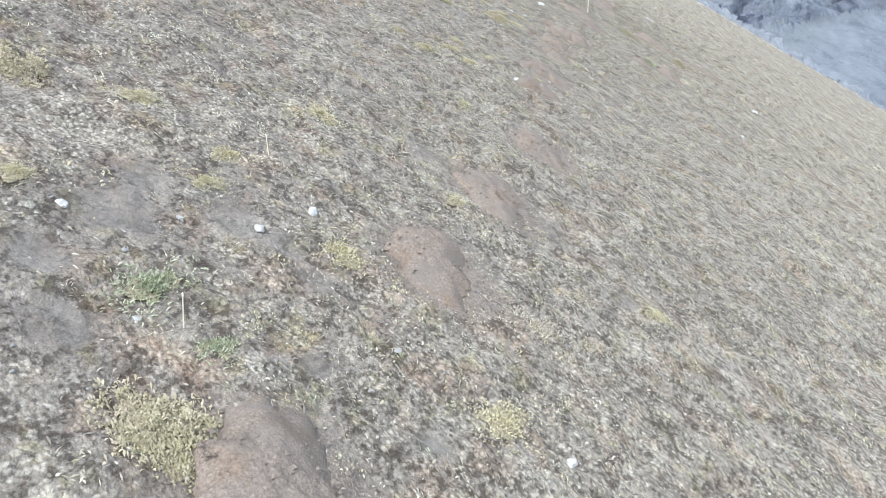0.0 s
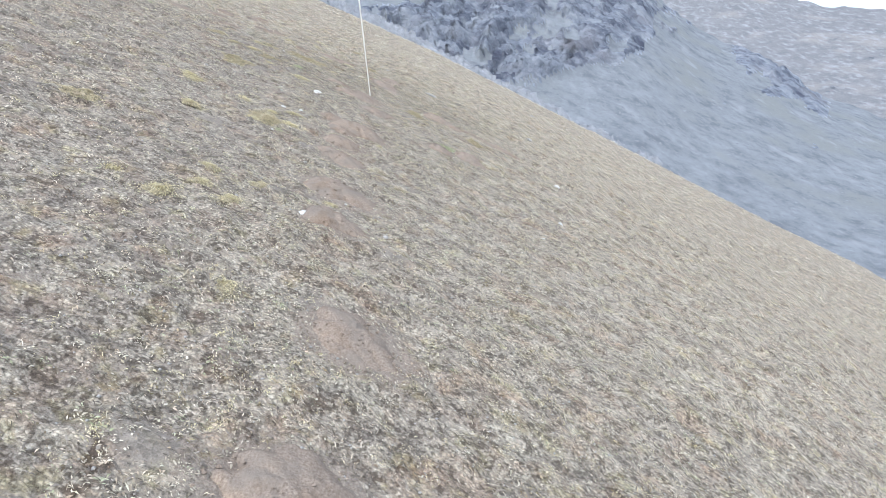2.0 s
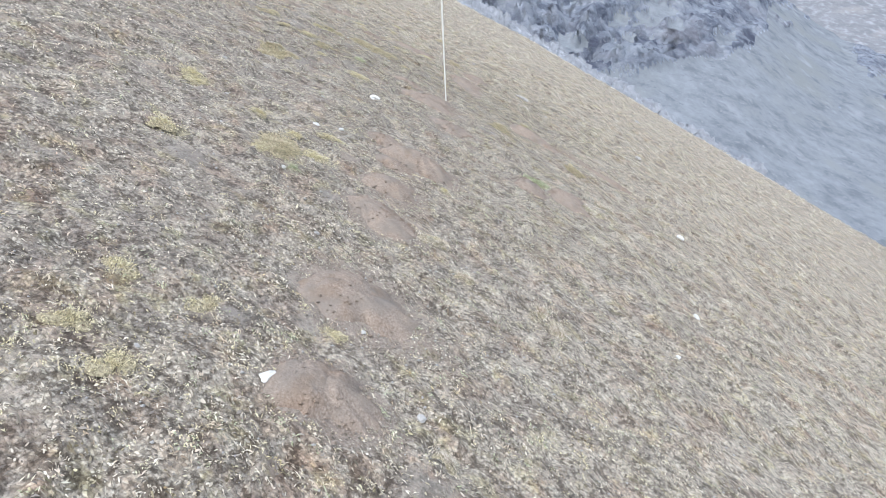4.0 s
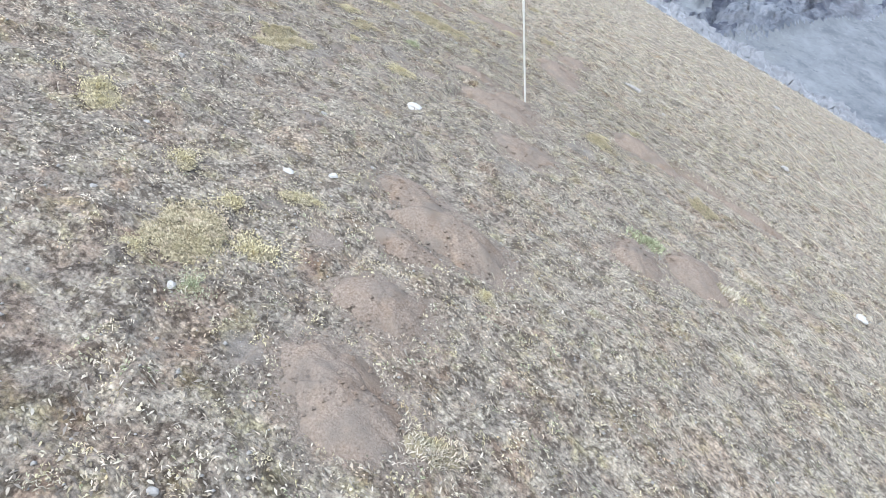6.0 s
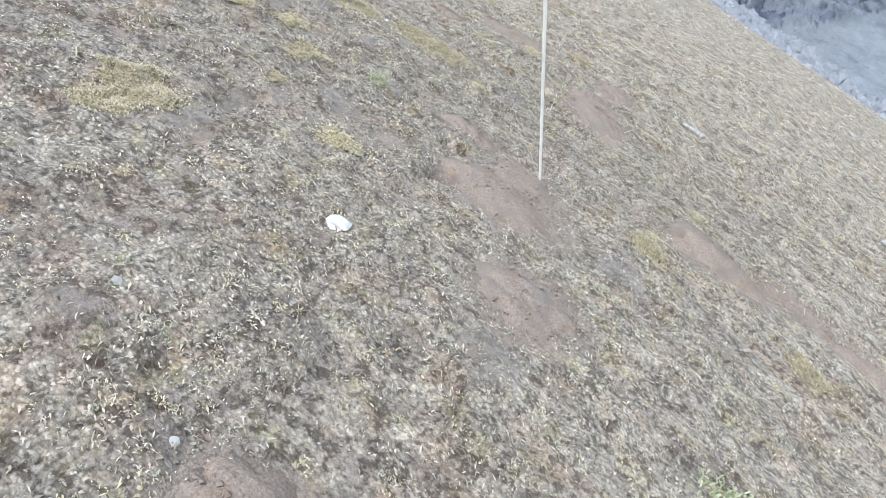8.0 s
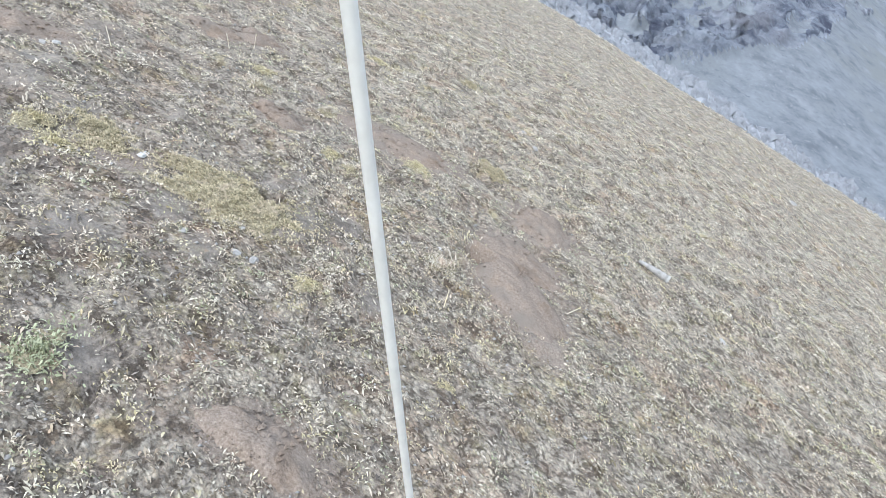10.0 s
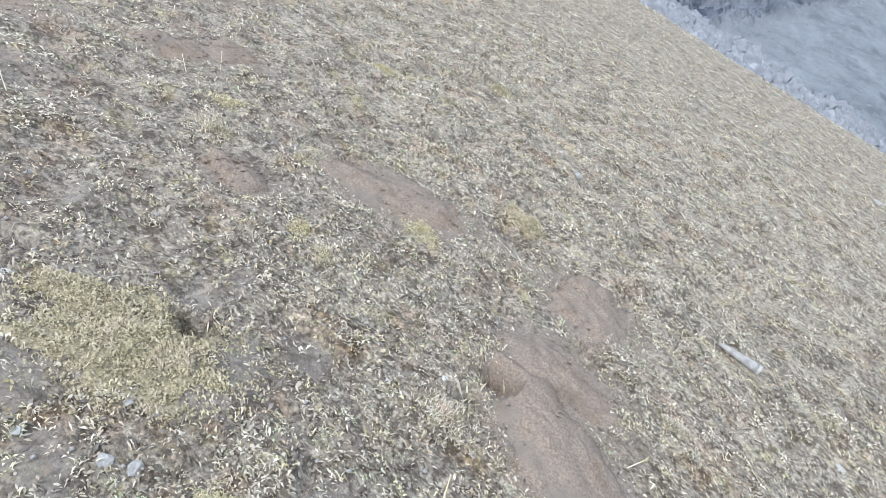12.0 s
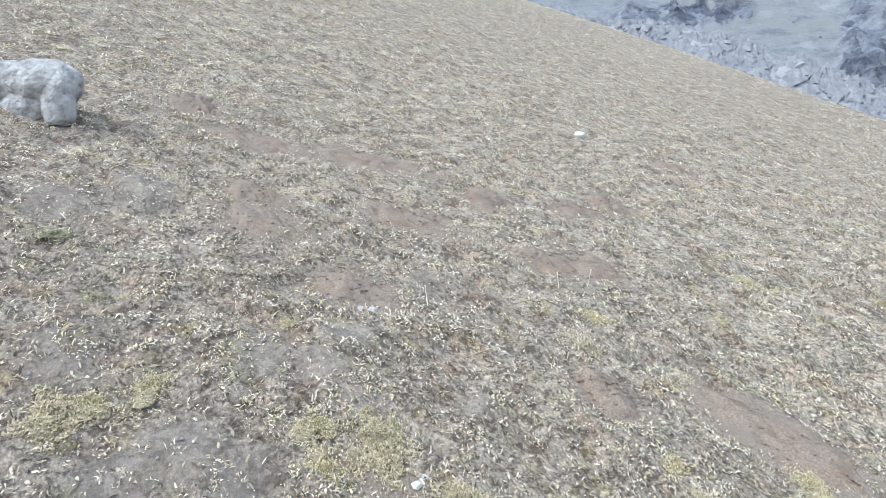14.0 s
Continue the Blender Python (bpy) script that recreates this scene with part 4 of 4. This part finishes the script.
# ---- the horn lying in the grass ----
def horn():
    ob = new("horn")
    a, b = Vector((0.87, 2.27, 0)), Vector((1.01, 2.22, 0))
    nrm = ground_normal(0.94, 2.245)
    along = (b - a) - nrm * (b - a).dot(nrm)
    along.normalize()
    rest = Matrix((along, nrm.cross(along), nrm)).transposed().to_4x4()
    ob.matrix_world = Matrix.Translation((0.94, 2.245, float(ground_height(0.94, 2.245)))) @ rest @ Matrix.Diagonal((1.0, 1.05, 1.05, 1)) @ Matrix.Translation((0, 0, 0.014))
    bm = bmesh.new()
    rings, n = [], 14
    for k in range(13):
        u = k / 12
        r = 0.007 + 0.016 * u**0.8
        cx, cz = -0.085 + 0.17 * u, 0.02 * math.sin(u * math.pi)
        r *= 1 + 0.06 * math.sin(u * 40)
        rings.append([bm.verts.new((cx, 0.014 * (u - 0.5) ** 2 * 4 - 0.008 + r * math.cos(t), cz * 0.4 + r * math.sin(t))) for t in [2 * math.pi * j / n for j in range(n)]])
    for lo, hi in zip(rings, rings[1:]):
        for j in range(n):
            bm.faces.new((lo[j], hi[j], hi[(j + 1) % n], lo[(j + 1) % n]))
    bm.faces.new(rings[0])
    bm.faces.new(rings[-1][::-1])
    bmesh.ops.recalc_face_normals(bm, faces=bm.faces)
    part("horn_sheath", bm, BONE, ob)
    bm = bmesh.new()
    tube(bm, (0.08, 0.005, 0), (0.094, 0.007, -0.001), 0.0245, 0.0225, 18)
    part("horn_base", bm, STONE_GREY, ob, "paler broken base")
    tagged(ob, "weathered whitish curved horn lying on the turf", "horn")


horn()


# ---- turf: blades, leaves and stems that nobody could count ----
def blades(count, rs, length, width, lift, comb, curl=0.35):
    """Bent blades of two faces, for roots at rs = (x, y, scale). Part of them lie combed down the slope."""
    x, y, k = rs
    n = len(x)
    rnd = np.random.RandomState(count)
    ang = np.where(rnd.rand(n) < comb, rnd.normal(radians(-28), 0.45, n), rnd.rand(n) * 2 * np.pi)
    el = np.clip(rnd.normal(lift, 0.25, n), 0.02, 1.35)
    ln = length * k * (0.5 + rnd.rand(n))
    wd = width * k * (0.6 + 0.8 * rnd.rand(n))
    dx, dy = np.cos(ang), np.sin(ang)
    z0 = ground_height(x, y)
    gxs = (slope_height(x + 0.05, y) - slope_height(x - 0.05, y)) / 0.1
    gys = (slope_height(x, y + 0.05) - slope_height(x, y - 0.05)) / 0.1
    fall = gxs * dx + gys * dy
    side = np.stack([-dy, dx, np.zeros(n)], -1) * wd[:, None] / 2
    side[:, 2] = (gxs * -dy + gys * dx) * wd / 2 + wd * 0.35 * (rnd.rand(n) - 0.5)

    def at(u, rise):
        h = ln * u * np.cos(el)
        return np.stack([x + dx * h, y + dy * h, z0 + fall * h + ln * rise + 0.002], -1)

    p0 = at(0, 0 * el - 0.04)
    p1 = at(0.5, np.sin(el) * 0.6)
    p2 = at(1.0, np.sin(el) * (1.0 - curl))
    verts = np.stack([p0, p1 - side, p1 + side, p2], 1).reshape(-1, 3)
    b = 4 * np.arange(n)[:, None]
    tris = np.concatenate([b + [0, 2, 1], b + [1, 2, 3]], 1).reshape(-1, 3)
    return verts, tris


def fallen_leaves(count, rs, length, width):
    """Curled, pointed leaves of four faces that lie on the ground, for roots at rs = (x, y, scale)."""
    x, y, k = rs
    n = len(x)
    rnd = np.random.RandomState(count)
    ang = rnd.rand(n) * 2 * np.pi
    k = np.clip(k, 0.8, 1.1)
    ln, wd = length * k * (0.4 + 0.9 * rnd.rand(n)), width * k * (0.5 + 0.9 * rnd.rand(n))
    dx, dy = np.cos(ang), np.sin(ang)
    z0 = ground_height(x, y)
    gxs = (ground_height(x + 0.01, y) - ground_height(x - 0.01, y)) / 0.02
    gys = (ground_height(x, y + 0.01) - ground_height(x, y - 0.01)) / 0.02
    fall, cross = gxs * dx + gys * dy, -gxs * dy + gys * dx
    tilt, roll, arch = rnd.normal(0.08, 0.16, n), rnd.normal(0, 0.5, n), rnd.normal(0.12, 0.16, n)

    def at(u, v):
        along, over = ln * u, wd * v * 0.5
        rise = 0.004 + ln * (np.abs(tilt) * u + arch * 4 * u * (1 - u)) + over * roll
        return np.stack([x + dx * along - dy * over, y + dy * along + dx * over, z0 + fall * along + cross * over + rise], -1)

    verts = np.stack([at(0, 0), at(0.3, -0.9), at(0.3, 0.9), at(0.7, -0.8), at(0.7, 0.8), at(1.0, 0.1)], 1).reshape(-1, 3)
    b = 6 * np.arange(n)[:, None]
    return verts, np.concatenate([b + [0, 1, 2], b + [1, 3, 2], b + [2, 3, 4], b + [3, 5, 4]], 1).reshape(-1, 3)


def scatter(n, seed, near=0.9, far=40.0, bare=0.42, lumps=0.0, beyond=0.0, balds=True):
    """Places in the meadow, ever thinner with the distance from the trodden line, gathered in clumps and absent from bare earth."""
    rnd = np.random.RandomState(seed)
    late = rnd.rand(n) < 0.27
    oy = np.where(late, rnd.uniform(-1.2, 0.3, n), rnd.uniform(-9.6, -1.2, n))
    ox = rnd.normal(0.1, 0.15, n)
    az = np.where(late, radians(-75) + radians(121) * rnd.rand(n), radians(-52) + radians(112) * rnd.rand(n))
    r = near * np.exp(rnd.rand(n) * math.log(far / near))
    x, y = ox + r * np.sin(az), oy + r * np.cos(az)
    away = np.sqrt((x - 0.1) ** 2 + np.maximum(y + 0.3, 0) ** 2 + 0.8)
    tuft = hummock(x, y)
    keep = tuft > bare + rnd.normal(0, 0.05, n) - 0.13 * np.clip(away / 6 - 0.4, 0, 1.2)
    lump = lumpy(x, y)
    keep &= (lump > lumps + rnd.normal(0, 0.05, n)) | (away > 22)
    keep &= away > beyond * (0.7 + 0.6 * rnd.rand(n))
    keep &= (x > -0.75) | (rnd.rand(n) < 0.68) | (away > 4.5)
    for bx, by, br in BARE if balds else ():
        keep &= ((x - bx) ** 2 + (y - by) ** 2 > (br * (0.3 + 0.75 * rnd.rand(n))) ** 2) | (rnd.rand(n) < 0.38)
    for ex, ey, er in EARTH_SPOTS:
        keep &= (x - ex) ** 2 + (y - ey) ** 2 > (er * (0.6 + 0.6 * rnd.rand(n))) ** 2
    for bx, by, br, bd in BURROWS:
        keep &= (x - bx) ** 2 + (y - by) ** 2 > (1.05 * br) ** 2
    for mx, my, a, b, turn, h in MOLEHILLS:
        c, s = math.cos(radians(turn)), math.sin(radians(turn))
        u, v = ((x - mx) * c + (y - my) * s) / a, (-(x - mx) * s + (y - my) * c) / b
        keep &= u * u + v * v > 0.5 + 0.7 * rnd.rand(n)
    return x[keep], y[keep], np.clip((away[keep] / 2.0) ** 0.62, 0.75, 7.0) * np.where(lumps > 0, 0.7 + 0.8 * np.clip(lump[keep] - lumps, 0, 0.6), 1.0)


def clumped(places, each, spread, seed):
    """Gathers blades in small tufts round the given places."""
    x, y, k = (np.repeat(v, each) for v in places)
    rnd = np.random.RandomState(seed)
    r, t = spread * k * np.sqrt(rnd.rand(len(x))), rnd.rand(len(x)) * 2 * np.pi
    return x + r * np.cos(t), y + r * np.sin(t), k * np.repeat(0.75 + 0.5 * rnd.rand(len(places[0])), each)


def turf(name, label, count, seed, mat, length, width, lift, comb, each=1, spread=0.0, flat=False, **more):
    places = scatter(count, seed, **more)
    if each > 1:
        places = clumped(places, each, spread, seed + 50)
    v, f = fallen_leaves(count, places, length, width) if flat else blades(count, places, length, width, lift, comb)
    ob = new(name, raw_mesh(name, v, f, mat, smooth=False))
    tagged(ob, label, "grass", kind="stuff")


turf("dry_tufts", "small pale tufts of withered grass all over the slope", 24000, 11, STRAW, 0.0175, 0.0046, 0.5, 0.15, each=14, spread=0.027, bare=0.4, far=20, lumps=0.42)
turf("combed_grass", "straw-coloured dry grass combed down the slope", 70000, 16, STRAW_DARK, 0.019, 0.0044, 0.28, 0.12, bare=0.38, far=30)
turf("far_tufts", "bleached dry grass tufts on the far part of the slope", 60000, 17, PALE_STRAW, 0.0135, 0.0055, 0.42, 0.06, each=7, spread=0.024, near=2.0, bare=0.24, far=45, lumps=0.52, beyond=1.6)
turf("leaf_litter", "cream and grey withered leaves strewn over the soil", 180000, 12, LEAF, 0.0145, 0.0052, 0.5, 0.3, bare=0.33, far=5.5, lumps=0.14, flat=True)
turf("brown_litter", "brown and grey rotting leaves strewn over the soil", 34000, 21, BROWN_LEAF, 0.022, 0.0075, 0.2, 0.1, bare=0.3, far=3)
turf("green_tufts", "sparse dull grey-green tufts among dry grass", 6000, 13, GREEN, 0.015, 0.005, 0.45, 0.2, each=9, spread=0.026, bare=0.4, far=14, lumps=0.4)
turf("moss_tufts", "small yellowish moss tufts dotted over the turf", 2600, 19, MOSS, 0.012, 0.0046, 0.7, 0.1, each=28, spread=0.04, bare=0.3, far=8, lumps=0.4)
turf("russet_stems", "dark russet withered stems among dry grass", 15000, 14, RUSSET, 0.022, 0.003, 0.25, 0.2, bare=0.25, far=8)


# ---- pebbles ----
def pebbles(n, seed):
    x, y, k = scatter(n, seed, bare=0.0, far=7, balds=False)
    rnd = np.random.RandomState(seed)
    m = len(x)
    size = (0.0022 + 0.0075 * rnd.rand(m) ** 4) * np.sqrt(k)
    octa = np.array([(1, 0, 0), (0, 1, 0), (-1, 0, 0), (0, -1, 0), (0, 0, 0.7), (0, 0, -0.7)])
    of = np.array([(0, 1, 4), (1, 2, 4), (2, 3, 4), (3, 0, 4), (1, 0, 5), (2, 1, 5), (3, 2, 5), (0, 3, 5)])
    v = octa[None] * size[:, None, None] * (0.7 + 0.6 * rnd.rand(m, 6, 1)) + np.stack([x, y, ground_height(x, y) + size * 0.4], -1)[:, None]
    f = (of[None] + 6 * np.arange(m)[:, None, None]).reshape(-1, 3)
    ob = new("pebbles", raw_mesh("pebbles", v.reshape(-1, 3), f, STONE_GREY))
    tagged(ob, "scattered tiny grey pebbles in the turf", "pebbles", kind="stuff")


pebbles(12000, 15)


# ---- moss and grass tussocks ----
def tussock_meshes(seed, count, height, leaf, width, mat):
    """A low uneven cushion of radius 1 and the short leaves that cover it."""
    rnd = np.random.RandomState(seed)
    th = np.linspace(0, 2 * np.pi, 28, endpoint=False)
    wob = 1 + 0.26 * np.sin(th * 2 + rnd.rand() * 6) + 0.22 * np.sin(th * 3 + rnd.rand() * 6) + 0.16 * np.sin(th * 5 + rnd.rand() * 6) + 0.1 * np.sin(th * 8 + rnd.rand() * 6)
    rho = np.linspace(0.15, 1, 8)
    P, T = np.meshgrid(rho, th, indexing="ij")
    W = np.tile(wob, (8, 1))
    lump = fractal(P * np.cos(T) * 2.4 + seed, P * np.sin(T) * 2.4, 3, seed)
    z = height * np.sqrt(np.clip(1 - P**2, 0, 1)) * (0.5 + lump) - 0.05
    verts = np.concatenate([[[0, 0, height * 0.9]], np.stack([0.72 * P * W * np.cos(T), 0.72 * P * W * np.sin(T), z], -1).reshape(-1, 3)])
    k = np.arange(28)
    faces = [[0, 1 + a, 1 + (a + 1) % 28] for a in k]
    for r in range(7):
        a = 1 + r * 28
        faces += np.stack([a + k, a + 28 + k, a + 28 + (k + 1) % 28, a + (k + 1) % 28], -1).tolist()
    bed = raw_mesh("cushion", verts, faces, MOSS_BED)
    pr, pt = np.minimum(np.abs(rnd.normal(0, 0.75, count)) ** 0.85, 1.75), rnd.rand(count) * 2 * np.pi
    w = np.interp(pt, np.r_[th, 2 * np.pi], np.r_[wob, wob[0]])
    bx, by = pr * w * np.cos(pt), pr * w * np.sin(pt)
    lump = fractal(pr * np.cos(pt) * 2.4 + seed, pr * np.sin(pt) * 2.4, 3, seed)
    bz = height * np.sqrt(np.clip(1 - (pr / 0.8) ** 2, 0, 1)) * (0.5 + lump) - 0.03
    ang = pt + rnd.normal(0, 1.7, count)
    el = np.clip(1.2 - pr * 0.7 + rnd.normal(0, 0.5, count), 0.05, 1.5)
    ln = leaf * (0.5 + rnd.rand(count))
    d = np.stack([np.cos(ang) * np.cos(el), np.sin(ang) * np.cos(el), np.sin(el)], -1)
    side = np.stack([-np.sin(ang), np.cos(ang), 0 * ang], -1) * (width * (0.6 + 0.8 * rnd.rand(count)))[:, None] / 2
    p0 = np.stack([bx, by, bz], -1)
    p1, p2 = p0 + d * ln[:, None] * 0.6, p0 + d * ln[:, None]
    p2[:, 2] -= ln * 0.2
    v = np.stack([p0 - side, p0 + side, p1 - side, p1 + side, p2], 1).reshape(-1, 3)
    b = 5 * np.arange(count)[:, None]
    f = np.concatenate([b + [0, 1, 3], b + [0, 3, 2], b + [2, 3, 4]], 1).reshape(-1, 3)
    return bed, raw_mesh("leaves", v, f, mat, smooth=False)


MOSS_KINDS = [tussock_meshes(60 + k, 1000, 0.15, 0.085, 0.033, MOSS) for k in range(3)]
STRAW_KINDS = [tussock_meshes(70 + k, 900, 0.2, 0.2, 0.028, STRAW_DARK) for k in range(2)]
HERB_KINDS = [tussock_meshes(80 + k, 700, 0.08, 0.15, 0.045, GREEN) for k in range(2)]
LOOKS = {"moss": (MOSS_KINDS, "low yellow-green moss cushion in the dry turf"), "straw": (STRAW_KINDS, "pale straw-coloured tuft of dry grass on the slope"), "herb": (HERB_KINDS, "low rosette of dull green withered leaves")}


def moss_patch(x, y, along, across, turn, count, seed):
    """A spread of moss with ragged lobes that follows the lie of the ground, and the tips of its shoots."""
    rnd = np.random.RandomState(seed)
    c, s = math.cos(radians(turn)), math.sin(radians(turn))
    zc = float(ground_height(x, y))

    def lobes(u, v):
        return 1.05 - np.hypot(u, v) + 1.3 * (fractal(u * 2.2 + seed, v * 2.2, 4, seed, 0.65) - 0.5)

    def world(u, v):
        return x + along * u * c - across * v * s, y + along * u * s + across * v * c

    g = np.linspace(-1.5, 1.5, 44)
    U, V = np.meshgrid(g, g)
    gx, gy = world(U, V)
    swell = np.clip(lobes(U, V), -0.3, 0.5)
    z = ground_height(gx, gy) - 0.012 + 0.05 * swell + 0.014 * (fractal(gx * 22, gy * 22, 2, seed) - 0.5)
    n = len(g)
    k = np.arange(n * n).reshape(n, n)
    faces = np.stack([k[:-1, :-1], k[:-1, 1:], k[1:, 1:], k[1:, :-1]], -1).reshape(-1, 4)
    ob = new("moss_patch", raw_mesh("moss_bed", np.stack([gx - x, gy - y, z - zc], -1).reshape(-1, 3), faces, MOSS_BED))
    ob.location = (x, y, zc)
    u, v = rnd.uniform(-1.5, 1.5, (2, 4 * count))
    shoot = (lobes(u, v) > rnd.normal(0.12, 0.16, 4 * count)) & (fractal(u * 9 + 5, v * 9, 2, seed + 3) > 0.36)
    u, v = u[shoot][:count], v[shoot][:count]
    px, py = world(u, v)
    verts, tris = blades(count, (px, py, np.ones(len(px))), 0.0125, 0.0045, 0.75, 0.0)
    lift = np.clip(0.05 * np.clip(lobes(u, v), -0.3, 0.5) - 0.012, 0, 1)
    verts = verts + np.stack([0 * px - x, 0 * px - y, lift - zc], -1).repeat(4, 0)
    tips = new("leaves", raw_mesh("moss_shoots", verts, tris, OLD_MOSS, smooth=False))
    tips.parent = ob
    tagged(ob, "broad ragged patch of yellow moss spread over the turf", "moss")


def tussock(x, y, r, look_like):
    kinds, label = LOOKS[look_like]
    r = 1.15 * r if look_like == "moss" else r
    if look_like == "moss" and r >= 0.105:
        moss_patch(x, y, 0.85 * r, 0.68 * r, random.uniform(-40, 40), int(1900 * (r / 0.12) ** 2), random.randint(10, 90))
        return
    bed, leaves = random.choice(kinds)
    ob = new("tussock", bed)
    ob.matrix_world = on_ground(x, y, random.uniform(0, 360), (r * random.uniform(0.95, 1.2), r * random.uniform(0.85, 1.05), r))
    lv = new("leaves", leaves)
    lv.parent = ob
    tagged(ob, label, "tussock", "tussocks on the slope")


for x, y, r in [(-0.63, -7.63, 0.085), (-0.69, -8.47, 0.125), (-0.04, -7.92, 0.075), (-0.58, -8.0, 0.06), (0.46, -6.91, 0.06), (-1.03, -6.82, 0.075), (-0.84, -2.96, 0.12), (-1.27, -3.4, 0.085), (-0.64, -4.54, 0.07), (-0.9, -4.55, 0.07),
                (-0.79, -2.78, 0.07), (-0.81, -3.06, 0.11), (-1.27, -1.08, 0.1), (-1.37, -1.2, 0.11), (-0.6, -2.54, 0.047), (-1.41, -2.58, 0.09), (-1.26, 1.0, 0.12), (-1.16, -0.07, 0.13), (-0.75, -0.67, 0.085)]:
    tussock(x, y, r, "moss")
for x, y, r in [(1.23, -0.28, 0.095), (-0.64, 1.71, 0.07), (-0.3, 2.04, 0.075), (-0.79, 2.16, 0.07), (-0.82, 2.96, 0.075), (-0.17, 4.16, 0.1), (-1.84, 1.13, 0.045), (-1.82, 0.34, 0.1), (-0.8, 3.5, 0.088), (-1.82, 0.61, 0.07),
                (-2.76, 1.73, 0.075), (0.56, 0.08, 0.06), (-0.01, 0.61, 0.046), (-0.28, -4.37, 0.045), (0.08, 2.49, 0.1), (-0.39, -6.9, 0.05), (0.53, -0.05, 0.1), (-1.57, 0.08, 0.065), (-0.46, 0.73, 0.055), (-1.3, 0.8, 0.08), (-1.43, 0.9, 0.08), (-1.97, 0.83, 0.045), (-0.26, 1.98, 0.05), (-0.65, -2.96, 0.09), (-1.02, -2.7, 0.07), (-0.65, -2.58, 0.05), (-1.13, -7.45, 0.07),
                (-1.37, 0.21, 0.08), (-1.84, 0.45, 0.079), (-1.12, -0.46, 0.05), (-1.69, -4.12, 0.12), (-1.2, -5.06, 0.08), (-0.99, -5.13, 0.08), (-0.6, -5.77, 0.064), (-1.79, -7.62, 0.11), (-1.38, -8.07, 0.045), (-1.09, -7.65, 0.064), (-1.47, -7.42, 0.06),
                (-1.16, 2.3, 0.066), (-1.47, -2.5, 0.09), (-0.88, -3.19, 0.045), (-1.36, -1.03, 0.15), (-0.87, -4.86, 0.06), (-0.72, -4.94, 0.06)]:
    tussock(x, y, r, "moss")
for x, y, r in [(0.58, -3.64, 0.07), (1.16, -1.41, 0.13), (0.16, -3.53, 0.062), (0.0, -3.32, 0.08), (0.04, -2.58, 0.054), (1.33, -1.08, 0.1), (0.46, -2.29, 0.052), (-0.1, 1.23, 0.08), (-0.53, 1.62, 0.05), (-0.06, 2.06, 0.05), (0.6, 1.65, 0.06), (0.08, 1.11, 0.03), (-1.1, 2.04, 0.08), (-0.78, 2.17, 0.07), (0.2, -7.33, 0.055), (0.83, 0.66, 0.09), (0.03, -7.43, 0.075), (0.53, -3.49, 0.08), (0.1, -4.72, 0.05)]:
    tussock(x, y, r, "straw")
for x, y, r in [(-0.93, -8.15, 0.08), (-0.72, -8.21, 0.055), (0.75, -1.29, 0.14), (-0.7, -3.21, 0.04), (-0.85, 0.07, 0.07), (-2.68, 0.68, 0.05)]:
    tussock(x, y, r, "herb")


moss_patch(-0.8, 1.0, 0.25, 0.18, 16, 7500, 7)


# ---- upright dry stalks ----
def dry_stalk(x, y, h, lean_x, lean_y):
    z = float(ground_height(x, y))
    ob = new("dry_stalk")
    ob.location = (x, y, z)
    part("stem", tube(bmesh.new(), (0, 0, -0.01), (lean_x, lean_y, h), 0.0022, 0.0013, 6), STRAW, ob)
    bm = bmesh.new()
    bmesh.ops.create_icosphere(bm, subdivisions=1, radius=0.004, matrix=Matrix.Translation((lean_x, lean_y, h)) @ Matrix.Diagonal((0.7, 0.7, 2.0, 1)))
    part("seed_head", bm, STRAW, ob)
    tagged(ob, "pale dry plant stalk standing up from the turf", "stalk", "dry stalks")


for x, y, h, lx, ly in [(-0.81, -8.21, 0.09, 0.01, 0.0), (-1.02, -7.33, 0.07, -0.01, 0.01), (-1.62, 1.66, 0.08, -0.015, 0.0), (-1.4, 2.39, 0.08, -0.01, 0), (-1.32, 2.53, 0.08, 0.02, 0), (-0.06, 0.99, 0.06, 0.02, 0.02), (0.4, 1.38, 0.02, 0.07, 0.02)]:
    dry_stalk(x, y, h, lx, ly)
